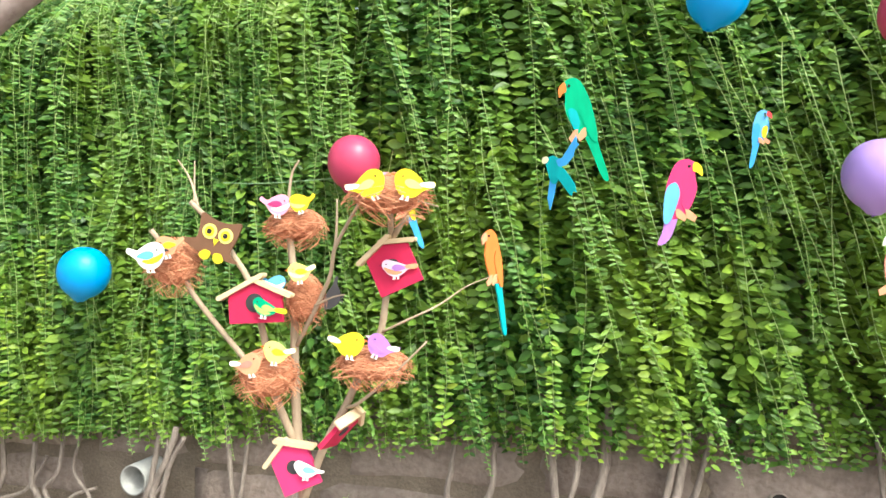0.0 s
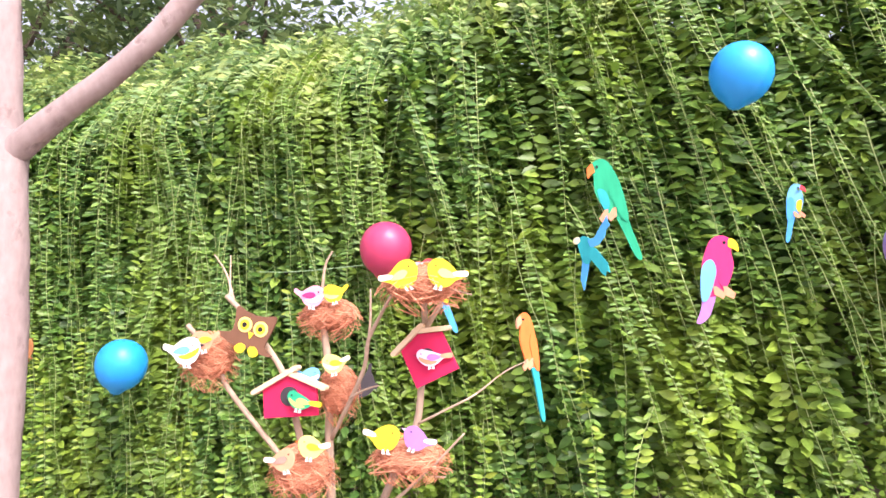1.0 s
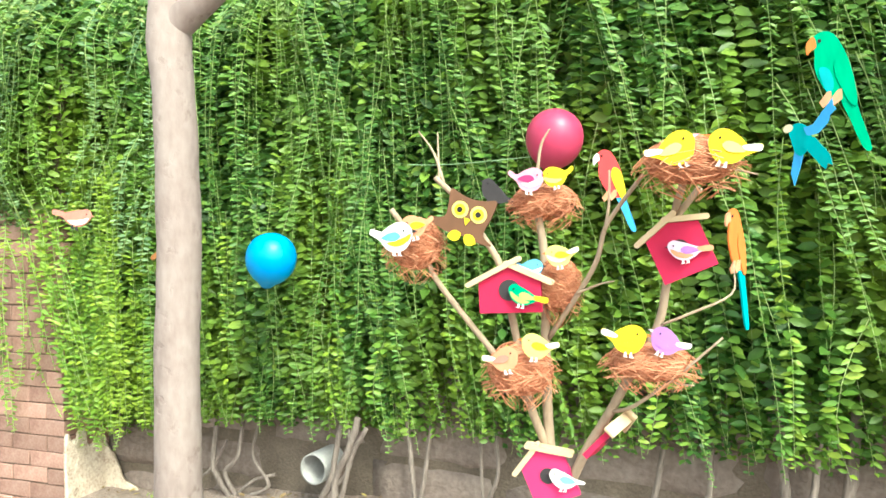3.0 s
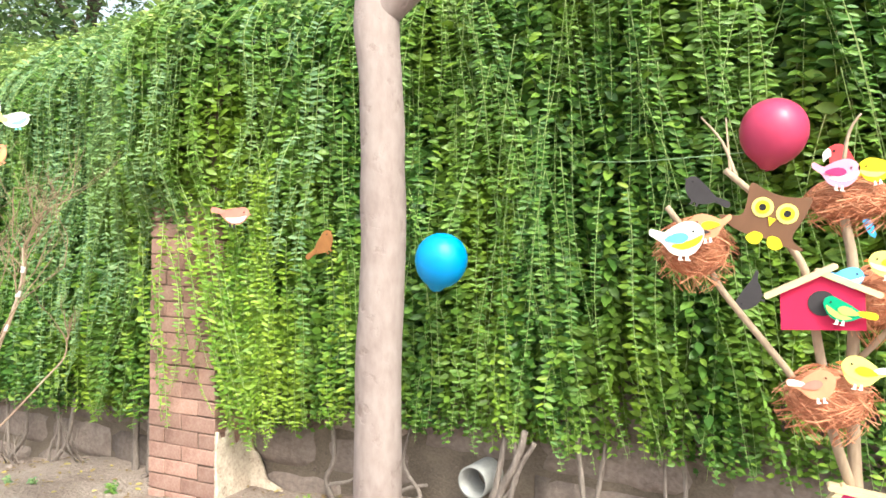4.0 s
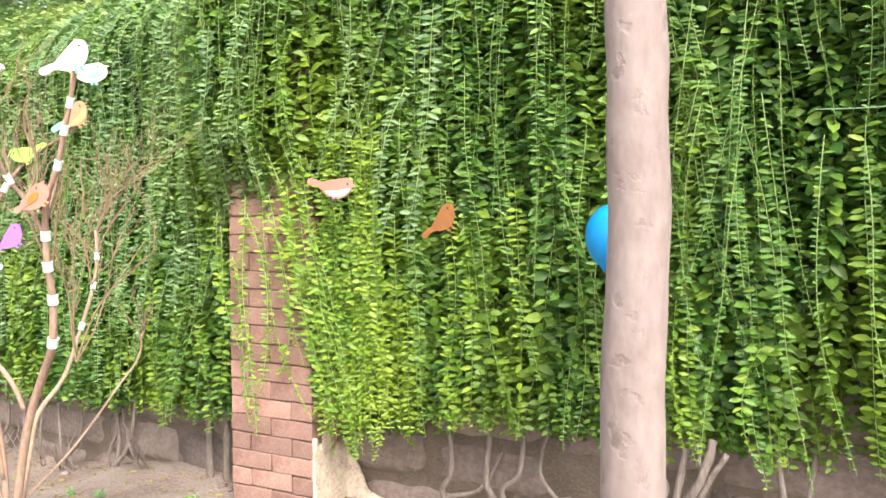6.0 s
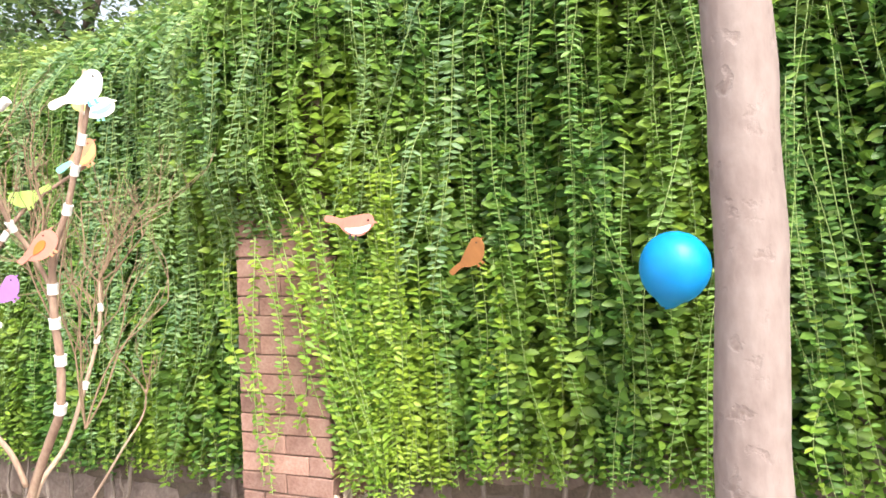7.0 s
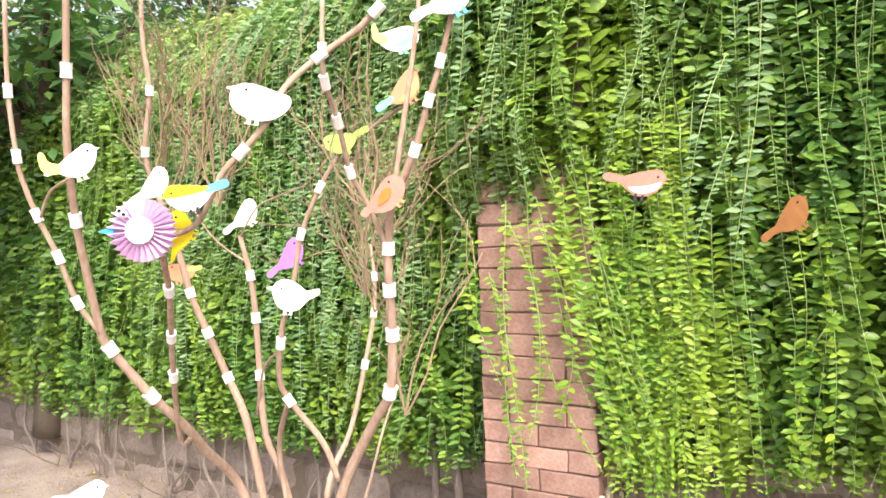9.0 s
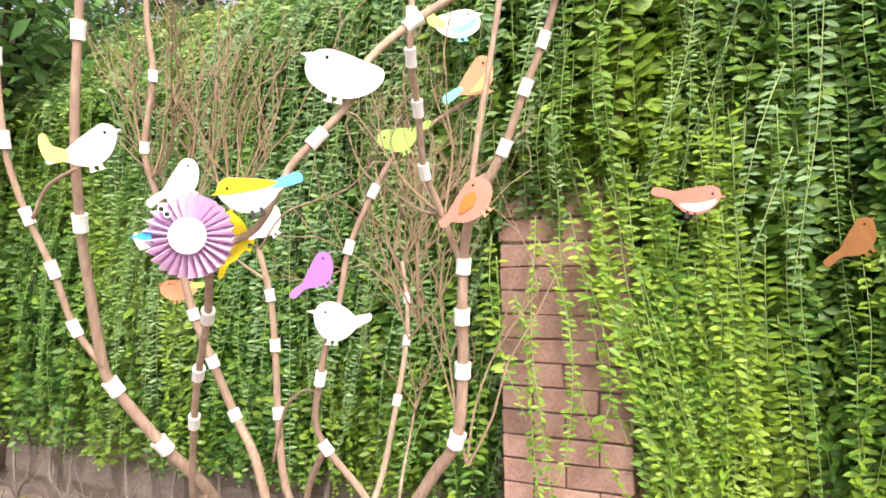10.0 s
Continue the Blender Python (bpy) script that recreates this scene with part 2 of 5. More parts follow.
# ---- mesh tools ----
class Buf:
    """Gathers vertices and faces of one mesh."""

    def __init__(self):
        self.v, self.f = [], []

    def add(self, verts, faces):
        o = len(self.v)
        self.v.extend(tuple(p) for p in verts)
        self.f.extend(tuple(i + o for i in f) for f in faces)
        return self

    def tube(self, pts, radii, sides=8, steps=5, ends=True):
        pts, radii = glide(pts, radii, steps)
        rings, side = [], None
        for i, p in enumerate(pts):
            ahead = (pts[min(i + 1, len(pts) - 1)] - pts[max(i - 1, 0)]).normalized()
            side = (Vector((0.31, 0.9, 0.2)) if side is None else side)
            side = (side - ahead * side.dot(ahead)).normalized()
            up = ahead.cross(side)
            rings.append([p + (side * math.cos(a) + up * math.sin(a)) * radii[i] for a in (2 * math.pi * k / sides for k in range(sides))])
        faces = []
        for i in range(len(rings) - 1):
            for k in range(sides):
                j = (k + 1) % sides
                faces.append((i * sides + k, i * sides + j, (i + 1) * sides + j, (i + 1) * sides + k))
        if ends:
            faces.append(tuple(range(sides))[::-1])
            faces.append(tuple((len(rings) - 1) * sides + k for k in range(sides)))
        return self.add([p for r in rings for p in r], faces)

    def box(self, a, b):
        (x0, y0, z0), (x1, y1, z1) = a, b
        v = [(x, y, z) for z in (z0, z1) for y in (y0, y1) for x in (x0, x1)]
        return self.add(v, [(0, 2, 3, 1), (4, 5, 7, 6), (0, 1, 5, 4), (2, 6, 7, 3), (0, 4, 6, 2), (1, 3, 7, 5)])

    def slab(self, outline, y0, y1, bevel=0.0):
        """A flat outline in x and z, cut from a sheet that reaches from y0 (front) to y1."""
        n = len(outline)
        if sum(outline[i][0] * outline[(i + 1) % n][1] - outline[(i + 1) % n][0] * outline[i][1] for i in range(n)) < 0:
            outline = outline[::-1]
        v = [(x, y0, z) for x, z in outline] + [(x, y1, z) for x, z in outline]
        f = [tuple(range(n)), tuple(range(2 * n - 1, n - 1, -1))]
        f += [(i, i + n, (i + 1) % n + n, (i + 1) % n) for i in range(n)]
        return self.add(v, f)

    def mesh(self, name, mat, smooth=False):
        me = bpy.data.meshes.new(name)
        me.from_pydata(self.v, [], self.f)
        me.materials.append(mat)
        if smooth:
            me.polygons.foreach_set("use_smooth", [True] * len(me.polygons))
        me.update()
        return me

    def ob(self, name, mat, parent=None, label="", smooth=False):
        o = new(name, self.mesh(name, mat, smooth))
        if parent is not None:
            o.parent = parent
        return tagged(o, label)


def glide(pts, radii, steps):
    """Catmull-Rom through pts, radii along."""
    p = [Vector(q) for q in pts]
    if isinstance(radii, (int, float)):
        radii = [radii] * len(p)
    elif len(radii) == 2 and len(p) > 2:
        radii = [radii[0] + (radii[1] - radii[0]) * i / (len(p) - 1) for i in range(len(p))]
    if steps < 2 or len(p) < 3:
        return p, list(radii)
    out, rr = [], []
    for i in range(len(p) - 1):
        a, b, c, d = p[max(i - 1, 0)], p[i], p[i + 1], p[min(i + 2, len(p) - 1)]
        for k in range(steps):
            t = k / steps
            out.append(0.5 * ((2 * b) + (c - a) * t + (2 * a - 5 * b + 4 * c - d) * t * t + (3 * b - a - 3 * c + d) * t ** 3))
            rr.append(radii[i] + (radii[i + 1] - radii[i]) * t)
    return out + [p[-1]], rr + [radii[-1]]


def rounded(ctrl, steps=4):
    """A closed smooth outline through control points."""
    n, out = len(ctrl), []
    p = [Vector(c) for c in ctrl]
    for i in range(n):
        a, b, c, d = p[i - 1], p[i], p[(i + 1) % n], p[(i + 2) % n]
        for k in range(steps):
            t = k / steps
            q = 0.5 * ((2 * b) + (c - a) * t + (2 * a - 5 * b + 4 * c - d) * t * t + (3 * b - a - 3 * c + d) * t ** 3)
            out.append((q.x, q.y))
    return out


def oval(cx, cz, rx, rz, turn=0.0, n=16):
    c, s = math.cos(radians(turn)), math.sin(radians(turn))
    return [(cx + rx * math.cos(a) * c - rz * math.sin(a) * s, cz + rx * math.cos(a) * s + rz * math.sin(a) * c) for a in (2 * math.pi * i / n for i in range(n))]


def holder(name, m, label, category, group=""):
    o = new(name)
    o.empty_display_size = 0.05
    o.matrix_world = m
    return tagged(o, label, category, group)


def line_at(x, xs, ys):
    return float(np.interp(x, xs, ys))


LEAF = np.array([(0, 0, 0), (0.30, 0.42, 0.05), (0.30, 0, -0.03), (0.30, -0.42, 0.05), (0.68, 0.38, 0.02), (0.68, 0, -0.05), (0.68, -0.38, 0.02), (1, 0, -0.10)])
LEAF_FACES = [(0, 2, 1), (0, 3, 2), (1, 2, 5, 4), (2, 3, 6, 5), (4, 5, 7), (5, 6, 7)]
SIMPLE = np.array([(0, 0, 0), (0.45, 0.5, 0.05), (0.45, 0, -0.02), (0.45, -0.5, 0.05), (1, 0, -0.08)])
SIMPLE_FACES = [(0, 2, 1), (0, 3, 2), (1, 2, 4), (2, 3, 4)]


def leaves(name, base, out, normal, length, width, mat, parent=None, simple=False, label=""):
    """One mesh of many leaves: each from its base along out, facing normal."""
    shape, faces = (SIMPLE, SIMPLE_FACES) if simple else (LEAF, LEAF_FACES)
    out = out / np.linalg.norm(out, axis=1)[:, None]
    normal = normal - (normal * out).sum(1)[:, None] * out
    normal = normal / np.linalg.norm(normal, axis=1)[:, None]
    across = np.cross(normal, out)
    k = len(shape)
    v = (base[:, None] + shape[None, :, 0, None] * (out * length[:, None])[:, None]
         + shape[None, :, 1, None] * (across * width[:, None])[:, None]
         + shape[None, :, 2, None] * (normal * length[:, None])[:, None]).reshape(-1, 3)
    n = len(base)
    loops = np.concatenate([np.array(f) for f in faces])
    sizes = np.array([len(f) for f in faces])
    all_loops = (loops[None] + (np.arange(n) * k)[:, None]).ravel()
    starts = (np.concatenate([[0], np.cumsum(sizes)[:-1]])[None] + (np.arange(n) * len(loops))[:, None]).ravel()
    me = bpy.data.meshes.new(name)
    me.vertices.add(len(v))
    me.vertices.foreach_set("co", v.ravel())
    me.loops.add(len(all_loops))
    me.loops.foreach_set("vertex_index", all_loops)
    me.polygons.add(len(starts))
    me.polygons.foreach_set("loop_start", starts)
    me.polygons.foreach_set("loop_total", np.tile(sizes, n))
    me.polygons.foreach_set("use_smooth", np.ones(len(starts), bool))
    me.update(calc_edges=True)
    me.materials.append(mat)
    o = new(name, me)
    if parent is not None:
        o.parent = parent
    return tagged(o, label)


# ---- the large structure: ground, wall, brick pier ----
GX, GZ = (-9, -3.5, -2.6, -1.9, -1.0, -0.2, 1, 2.5, 5), (-0.08, -0.07, -0.03, 0.06, 0.17, 0.225, 0.24, 0.25, 0.25)
WX, WY = (-12, -8, -3.4, -2.0, -1.2, 0.0, 0.6, 2.0, 4.5), (4.2, 3.80, 3.50, 3.45, 3.30, 3.14, 3.06, 2.92, 2.70)
BX, BZ = (-9, -5.8, -4.1, -3.6, -2.7, -2.3, -1.9, -1.0, -0.3, 0.9, 2.5), (0.12, 0.12, 0.22, 0.24, 0.30, 0.39, 0.42, 0.46, 0.51, 0.56, 0.60)


def ground_z(x, y):
    bed = line_at(x, GX, GZ)
    s = min(max((y - 0.9) / 1.2, 0), 1)
    s = s * s * (3 - 2 * s)
    far = min(max((abs(x + 2.5) - 8) / 10, 0), 1)
    back = min(max((y - 5) / 4, 0), 1)
    z = (-0.1 + (bed + 0.1) * s) * (1 - far) * (1 - back) - 0.1 * max(far, back)
    near = 1 if -10 < x < 6 and -2 < y < 4 else 0
    s = min(max((-3.9 - x) / 1.3, 0), 1)
    return -0.17 * s * s * (3 - 2 * s) + z + near * (0.016 * noise.noise((x * 2.3, y * 2.3, 0)) + 0.008 * noise.noise((x * 9, y * 9, 3)))


TX, TZ = (-9, -5, -3, -1.5, -0.6, 0.2, 3), (2.6, 2.68, 2.85, 2.85, 2.85, 3.1, 3.25)


def wall_y(x):
    return line_at(x, WX, WY)


def build_ground():
    xs = [-400, -150, -60, -30, -16] + [-10 + 0.07 * i for i in range(215)] + [8, 14, 30, 60, 150, 400]
    ys = [-400, -150, -60, -25, -10, -5, -2] + [-1 + 0.07 * i for i in range(72)] + [5, 7, 10, 20, 60, 150, 400]
    b = Buf()
    w = len(xs)
    b.add([(x, y, ground_z(x, y)) for y in ys for x in xs], [(j * w + i, j * w + i + 1, (j + 1) * w + i + 1, (j + 1) * w + i) for j in range(len(ys) - 1) for i in range(w - 1)])
    return tagged(b.ob("ground", SOIL, smooth=True), "dry sandy brown soil of the planting bed", "ground", kind="structure")


def build_wall():
    b = Buf()
    xs = [-12 + 0.25 * i for i in range(67)]
    v, f = [], []
    for x in xs:
        y = wall_y(x)
        v += [(x, y, -0.4), (x, y, 2.35), (x, y + 0.25, 2.35), (x, y + 0.25, -0.4)]
    for i in range(len(xs) - 1):
        a, c = 4 * i, 4 * i + 4
        f += [(a, c, c + 1, a + 1), (a + 1, c + 1, c + 2, a + 2), (a + 2, c + 2, c + 3, a + 3), (a + 3, c + 3, c, a)]
    f += [(0, 1, 2, 3), (4 * len(xs) - 1, 4 * len(xs) - 2, 4 * len(xs) - 3, 4 * len(xs) - 4)]
    b.add(v, f)
    return tagged(b.ob("wall_north", MORTAR), "old brown garden wall behind the hanging creeper", "wall", kind="structure")


def stone_mesh(w, h, d, seed):
    """A rough squared block, front face pillowed, edges worn."""
    rnd = random.Random(seed)
    b = Buf()
    nx, nz = 6, 4
    v = []
    for j in range(nz + 1):
        for i in range(nx + 1):
            x, z = (i / nx - 0.5) * w, (j / nz - 0.5) * h
            edge = min(i, nx - i) == 0 or min(j, nz - j) == 0
            v.append((x + rnd.uniform(-1, 1) * 0.004, (0.022 if edge else 0) + rnd.uniform(-1, 1) * 0.006, z + rnd.uniform(-1, 1) * 0.004))
    n = len(v)
    v += [(x, d, z) for x, _, z in v]
    f = [(j * (nx + 1) + i, j * (nx + 1) + i + 1, (j + 1) * (nx + 1) + i + 1, (j + 1) * (nx + 1) + i) for j in range(nz) for i in range(nx)]
    rim = [i for i in range(nx + 1)] + [(j + 1) * (nx + 1) - 1 for j in range(1, nz + 1)] + [nz * (nx + 1) + i for i in range(nx - 1, -1, -1)] + [j * (nx + 1) for j in range(nz - 1, 0, -1)]
    f += [(rim[k], rim[k - 1], rim[k - 1] + n, rim[k] + n) for k in range(len(rim))]
    b.add(v, f)
    return b.mesh("stone_block", STONE, True)


def brick_mesh(w, h, d, seed):
    rnd = random.Random(seed)
    bm = bmesh.new()
    bmesh.ops.create_cube(bm, size=1)
    for q in bm.verts:
        q.co = Vector((q.co.x * w + rnd.uniform(-1, 1) * 0.003, q.co.y * d + rnd.uniform(-1, 1) * 0.002, q.co.z * h + rnd.uniform(-1, 1) * 0.003))
    bmesh.ops.bevel(bm, geom=list(bm.edges), offset=0.004, segments=1, affect="EDGES")
    me = bpy.data.meshes.new("brick")
    bm.to_mesh(me)
    bm.free()
    me.materials.append(BRICK)
    return me


PIER = (-3.365, -2.915, 3.17, 3.60)
COURSE = 0.083


def build_pier():
    """The brick pier: a recessed joint core and single bricks round it."""
    x0, x1, y0, y1 = PIER
    pier = holder("brick_pier", pose((x0 + x1) / 2, y0, -0.12), "square red brick pier half hidden by creeper, standing against the wall", "brick pier")
    Buf().box((-0.214, 0.011, 0), (0.214, 0.4, 2.45)).ob("joint_core", JOINT, pier, "dark recessed mortar joints")
    long_bricks = [brick_mesh(0.221, 0.0775, 0.107, s) for s in range(4)]
    heads = [brick_mesh(0.108, 0.0775, 0.107, 20 + s) for s in range(3)]
    sides = [brick_mesh(0.107, 0.0775, 0.221, 40 + s) for s in range(3)]
    pier_plaster(pier, (x0 + x1) / 2, y0, -0.12)
    rnd = random.Random(5)
    for c in range(19):
        z = 0.045 + c * COURSE
        jig = lambda: rnd.uniform(-0.002, 0.002)

        def lay(meshes, x, y):
            o = new("brick", rnd.choice(meshes))
            o.parent = pier
            o.matrix_local = pose(x + jig(), y + jig(), z + jig(), 0, rnd.uniform(-0.5, 0.5), rnd.uniform(-0.6, 0.6))

        if c % 2:
            lay(long_bricks, -0.114, 0.0535), lay(long_bricks, 0.114, 0.0535)
            lay(sides, 0.172, 0.222), lay(sides, -0.172, 0.222)
        else:
            lay(heads, -0.171, 0.0535), lay(long_bricks, 0.0, 0.0535), lay(heads, 0.171, 0.0535)
            lay(sides, 0.172, 0.222), lay(sides, -0.172, 0.222)


def pier_plaster(pier, ox, oy, oz):
    """Old cement plaster left on the side of the pier and running out along the wall foot."""
    x0, x1, y0, y1 = PIER
    nu, nz, v, f = 64, 14, [], []
    for back in (0, 1):
        for i in range(nu + 1):
            u = i / nu
            if u < 0.5:
                k = u / 0.5
                x, y, dx, dy = x1 + 0.014, y0 + 0.004 + (3.43 - y0) * k, 1, 0
                top = 0.30 - 0.06 * k
            else:
                k = (u - 0.5) / 0.5
                x, y, dx, dy = x1 + 0.02 + 0.32 * k, wall_y(x1) - 0.048, 0.3, -1
                top = 0.16 - 0.42 * k + 0.18 * k * k
            top += (0.12 * noise.noise((u * 8, 2, 0)) + 0.05 * noise.noise((u * 19, 5, 0))) * (1.2 - u)
            for j in range(nz + 1):
                z = -0.14 + (top + 0.14) * j / nz
                puff = 0.010 * noise.noise((x * 14, y * 14, z * 14)) + 0.03 * max(0.0, 0.10 - z) * (1 - abs(u - 0.5))
                v.append((x + dx * (puff - 0.02 * back) - ox, y + dy * (puff - 0.02 * back) - oy, z - oz))
    w, h = nz + 1, (nu + 1) * (nz + 1)
    for i in range(nu):
        for j in range(nz):
            a = i * w + j
            f += [(a, a + w, a + w + 1, a + 1), (h + a, h + a + 1, h + a + w + 1, h + a + w)]
        a = i * w + nz
        f.append((a, a + w, h + a + w, h + a))
    for i in (0, nu):
        f += [(i * w + j, i * w + j + 1, h + i * w + j + 1, h + i * w + j) for j in range(nz)]
    Buf().add(v, f).ob("plaster", OLDPLASTER, pier, "pale crumbling cement plaster", True)


build_ground()
north = build_wall()


# ---- the creeper ----
def face_y(x, z):
    """The front of the hanging curtain."""
    y = wall_y(x) - 0.17 + 0.07 * noise.noise((x * 1.4, z * 0.9, 7)) + 0.055 * noise.noise((x * 5, z * 1.2, 2))
    hump = math.exp(-((x + 3.25) / 0.42) ** 2)
    y -= hump * 0.28 * min(max((z - 1.15) / 0.5, 0), 1)
    return y + max(0, z - line_at(x, TX, TZ) + 0.58) ** 1.5 * 1.15


def strand(rnd, x, layer, top, bottom, lean):
    """Points down one hanging shoot, wandering a little on its way."""
    n = max(5, int((top - bottom) / 0.085))
    ph, amp, wave, pts = rnd.uniform(0, 6), rnd.uniform(0.006, 0.030), rnd.uniform(2.0, 4.5), []
    bow = rnd.gauss(0, 0.035)
    for i in range(n + 1):
        k = i / n
        z = top + (bottom - top) * k
        dx = lean * (top - z) + amp * math.sin(ph + z * wave) + 0.3 * amp * math.sin(ph * 2 + z * 9.0) + bow * 4 * k * (1 - k)
        pts.append(Vector((x + dx, face_y(x + dx, z) + layer + 0.008 * math.sin(ph * 3 + z * 7), z)))
    return pts


class Creeper:
    """Gathers leaves and shoots."""

    def __init__(self):
        self.base, self.out, self.norm, self.len, self.wid = [], [], [], [], []
        self.stems = Buf()

    def dress(self, rnd, pts, gap, size, jumble=0.3, tip=True, stem=0.0, slim=0.46):
        """Leaves in pairs down a shoot, like the rungs of a ladder; each shoot turned its own way."""
        if stem:
            self.stems.tube(pts, [stem, stem * 0.5], 3, 1, False)
        carry = 0.0
        vigour = rnd.uniform(0.80, 1.25)
        size, gap = size * vigour, gap * vigour
        yaw, twist = rnd.gauss(0, 0.5), rnd.gauss(0, 1.1)
        droop, lift = rnd.gauss(0.0, 0.22), rnd.uniform(0.2, 0.95)
        total = sum((pts[i + 1] - pts[i]).length for i in range(len(pts) - 1))
        gone = 0.0
        for i in range(len(pts) - 1):
            a, b = pts[i], pts[i + 1]
            d = (b - a).length
            way = (b - a) / d
            s = gap - carry
            while s < d:
                p = a + (b - a) * (s / d)
                k = (gone + s) / total
                sz = size * (1 - 0.5 * max(0, (k - 0.84) / 0.16) if tip else 1) * rnd.uniform(0.74, 1.22)
                for side in (-1, 1):
                    if rnd.random() < 0.07:
                        continue
                    phi = yaw + twist * k + rnd.gauss(0, jumble) + 0.3 * math.sin(7 * k + 9 * yaw)
                    one = sz * rnd.uniform(0.85, 1.12)
                    self.base.append(p + way * rnd.uniform(-0.2, 0.2) * gap)
                    self.out.append((side * math.cos(phi), side * math.sin(phi) - 0.22, droop + rnd.gauss(0, 0.24) + side * way.x * -0.5))
                    self.norm.append((rnd.gauss(0, 0.25 + jumble * 0.5), -rnd.uniform(0.5, 1.0), lift + rnd.gauss(0, 0.2)))
                    self.len.append(one), self.wid.append(one * rnd.uniform(slim * 0.88, slim * 1.18))
                s += gap * rnd.uniform(0.82, 1.2)
            carry = max(0.0, min(gap * 0.9, d - (s - gap)))
            gone += d

    def make(self, name, mat, parent, label="", simple=False):
        a = lambda q: np.array(q, float)
        return leaves(name, a(self.base), a(self.out), a(self.norm), a(self.len), a(self.wid), mat, parent, simple, label)


def curtain_bottom(x, rnd):
    return line_at(x, BX, BZ) + 0.03 * noise.noise((x * 3.1, 0, 5)) + rnd.gauss(0.022, 0.022)


LX, LM = (-9, -4.6, -3.7, -3.0, -1.0, -0.2, 0.6, 2.5), (-0.16, -0.13, -0.07, -0.01, 0.03, 0.11, 0.20, 0.22)


def sweep(x):
    """How far the shoots lean to one side along the wall."""
    return line_at(x, LX, LM)


def on_pier(x):
    return PIER[0] - 0.03 < x < PIER[1] + 0.02


def build_creeper():
    rnd = random.Random(11)
    thing = holder("creeper_curtain", pose(0, 0, 0), "dense green creeper hanging in long leafy strands over the wall", "creeper")
    thing["kind"] = "stuff"
    deep, front, shoots = Creeper(), Creeper(), Creeper()
    x = -9.5
    while x < 3.2:
        close = -5.2 < x < 2.0
        step = 0.040 if close else 0.085
        size = 0.056 if close else 0.074
        gap = 0.0265 if close else 0.045
        for layer, bunch in ((0.165, deep), (0.13, deep), (0.095, deep), (0.06, deep), (0.025, front), (-0.02, front)):
            xx = x + rnd.uniform(-0.03, 0.03)
            low = curtain_bottom(xx, rnd)
            if on_pier(xx):
                low = rnd.uniform(0.98, 1.34) - max(0.0, xx + 3.14) * 1.6
            crest = line_at(xx, TX, TZ)
            top = crest - rnd.uniform(0, 0.35)
            if bunch is front and rnd.random() < 0.22:
                top = rnd.uniform(1.3, 2.5)
            if bunch is front and rnd.random() < 0.30 and not on_pier(xx):
                low = rnd.uniform(low, max(low + 0.1, top - 0.6))
            lean = rnd.gauss(sweep(xx), 0.075 if rnd.random() < 0.85 else 0.22)
            if on_pier(xx):
                lean = rnd.gauss(0, 0.015)
            shift = lean * (top - low) * 0.55
            path = strand(rnd, xx - shift, layer, top, low, lean)
            if bunch is deep:
                bunch.dress(rnd, path, gap * 1.15, size * 1.2, 0.75, slim=0.58)
            else:
                bunch.dress(rnd, path, gap, size, 0.55, stem=0.0014 if rnd.random() < 0.5 else 0, slim=0.52)
        x += step
    # young shoots with small leaves, out in front of the rest
    for _ in range(300):
        xx = rnd.uniform(-6.5, 2.1)
        top = rnd.uniform(1.5, line_at(xx, TX, TZ))
        low = max(top - rnd.uniform(0.5, 1.7), (1.2 if on_pier(xx) else curtain_bottom(xx, rnd)) - rnd.uniform(-0.02, 0.04))
        if top - low < 0.3:
            continue
        lean = rnd.gauss(sweep(xx) * 1.5, 0.12)
        if on_pier(xx):
            lean *= 0.2
        shoots.dress(rnd, strand(rnd, xx - lean * 0.5 * (top - low), -rnd.uniform(0.03, 0.08), top, low, lean), 0.021, 0.031, 0.35, stem=0.0019, slim=0.42)
    # long pale shoots swept to one side past the pier
    pale = Creeper()
    for _ in range(130):
        xx = rnd.uniform(-5.6, -3.3) if rnd.random() < 0.85 else rnd.uniform(-3.3, -2.3)
        top = rnd.uniform(1.5, line_at(xx, TX, TZ))
        low = max(top - rnd.uniform(0.6, 1.5), curtain_bottom(xx, rnd) + 0.1)
        if top - low > 0.3:
            pale.dress(rnd, strand(rnd, xx, -rnd.uniform(0.03, 0.09), top, low, rnd.gauss(-0.18, 0.10)), 0.021, 0.034, 0.35, stem=0.0021, slim=0.42)
    pale.make("pale_shoot_leaves", PALELEAF, thing, "leaves of long shoots, sky gloss put into their pale bluish-green")
    pale.stems.ob("pale_shoot_stems", SHOOT, thing, "pale shoot stems")
    deep.make("deep_leaf_layer", CREEPER, thing, "shaded inner creeper leaves", True)
    front.make("front_leaf_layer", CREEPER, thing, "green outer creeper leaves in pairs along the strands")
    shoots.make("young_shoot_leaves", YOUNG, thing, "small pale leaves of young shoots")
    front.stems.ob("strand_stems", SHOOT, thing, "thin pale green hanging stems")
    shoots.stems.ob("young_shoot_stems", SHOOT, thing, "pale young creeper stems")
    # yellow-green strands over and beside the pier
    fresh = Creeper()
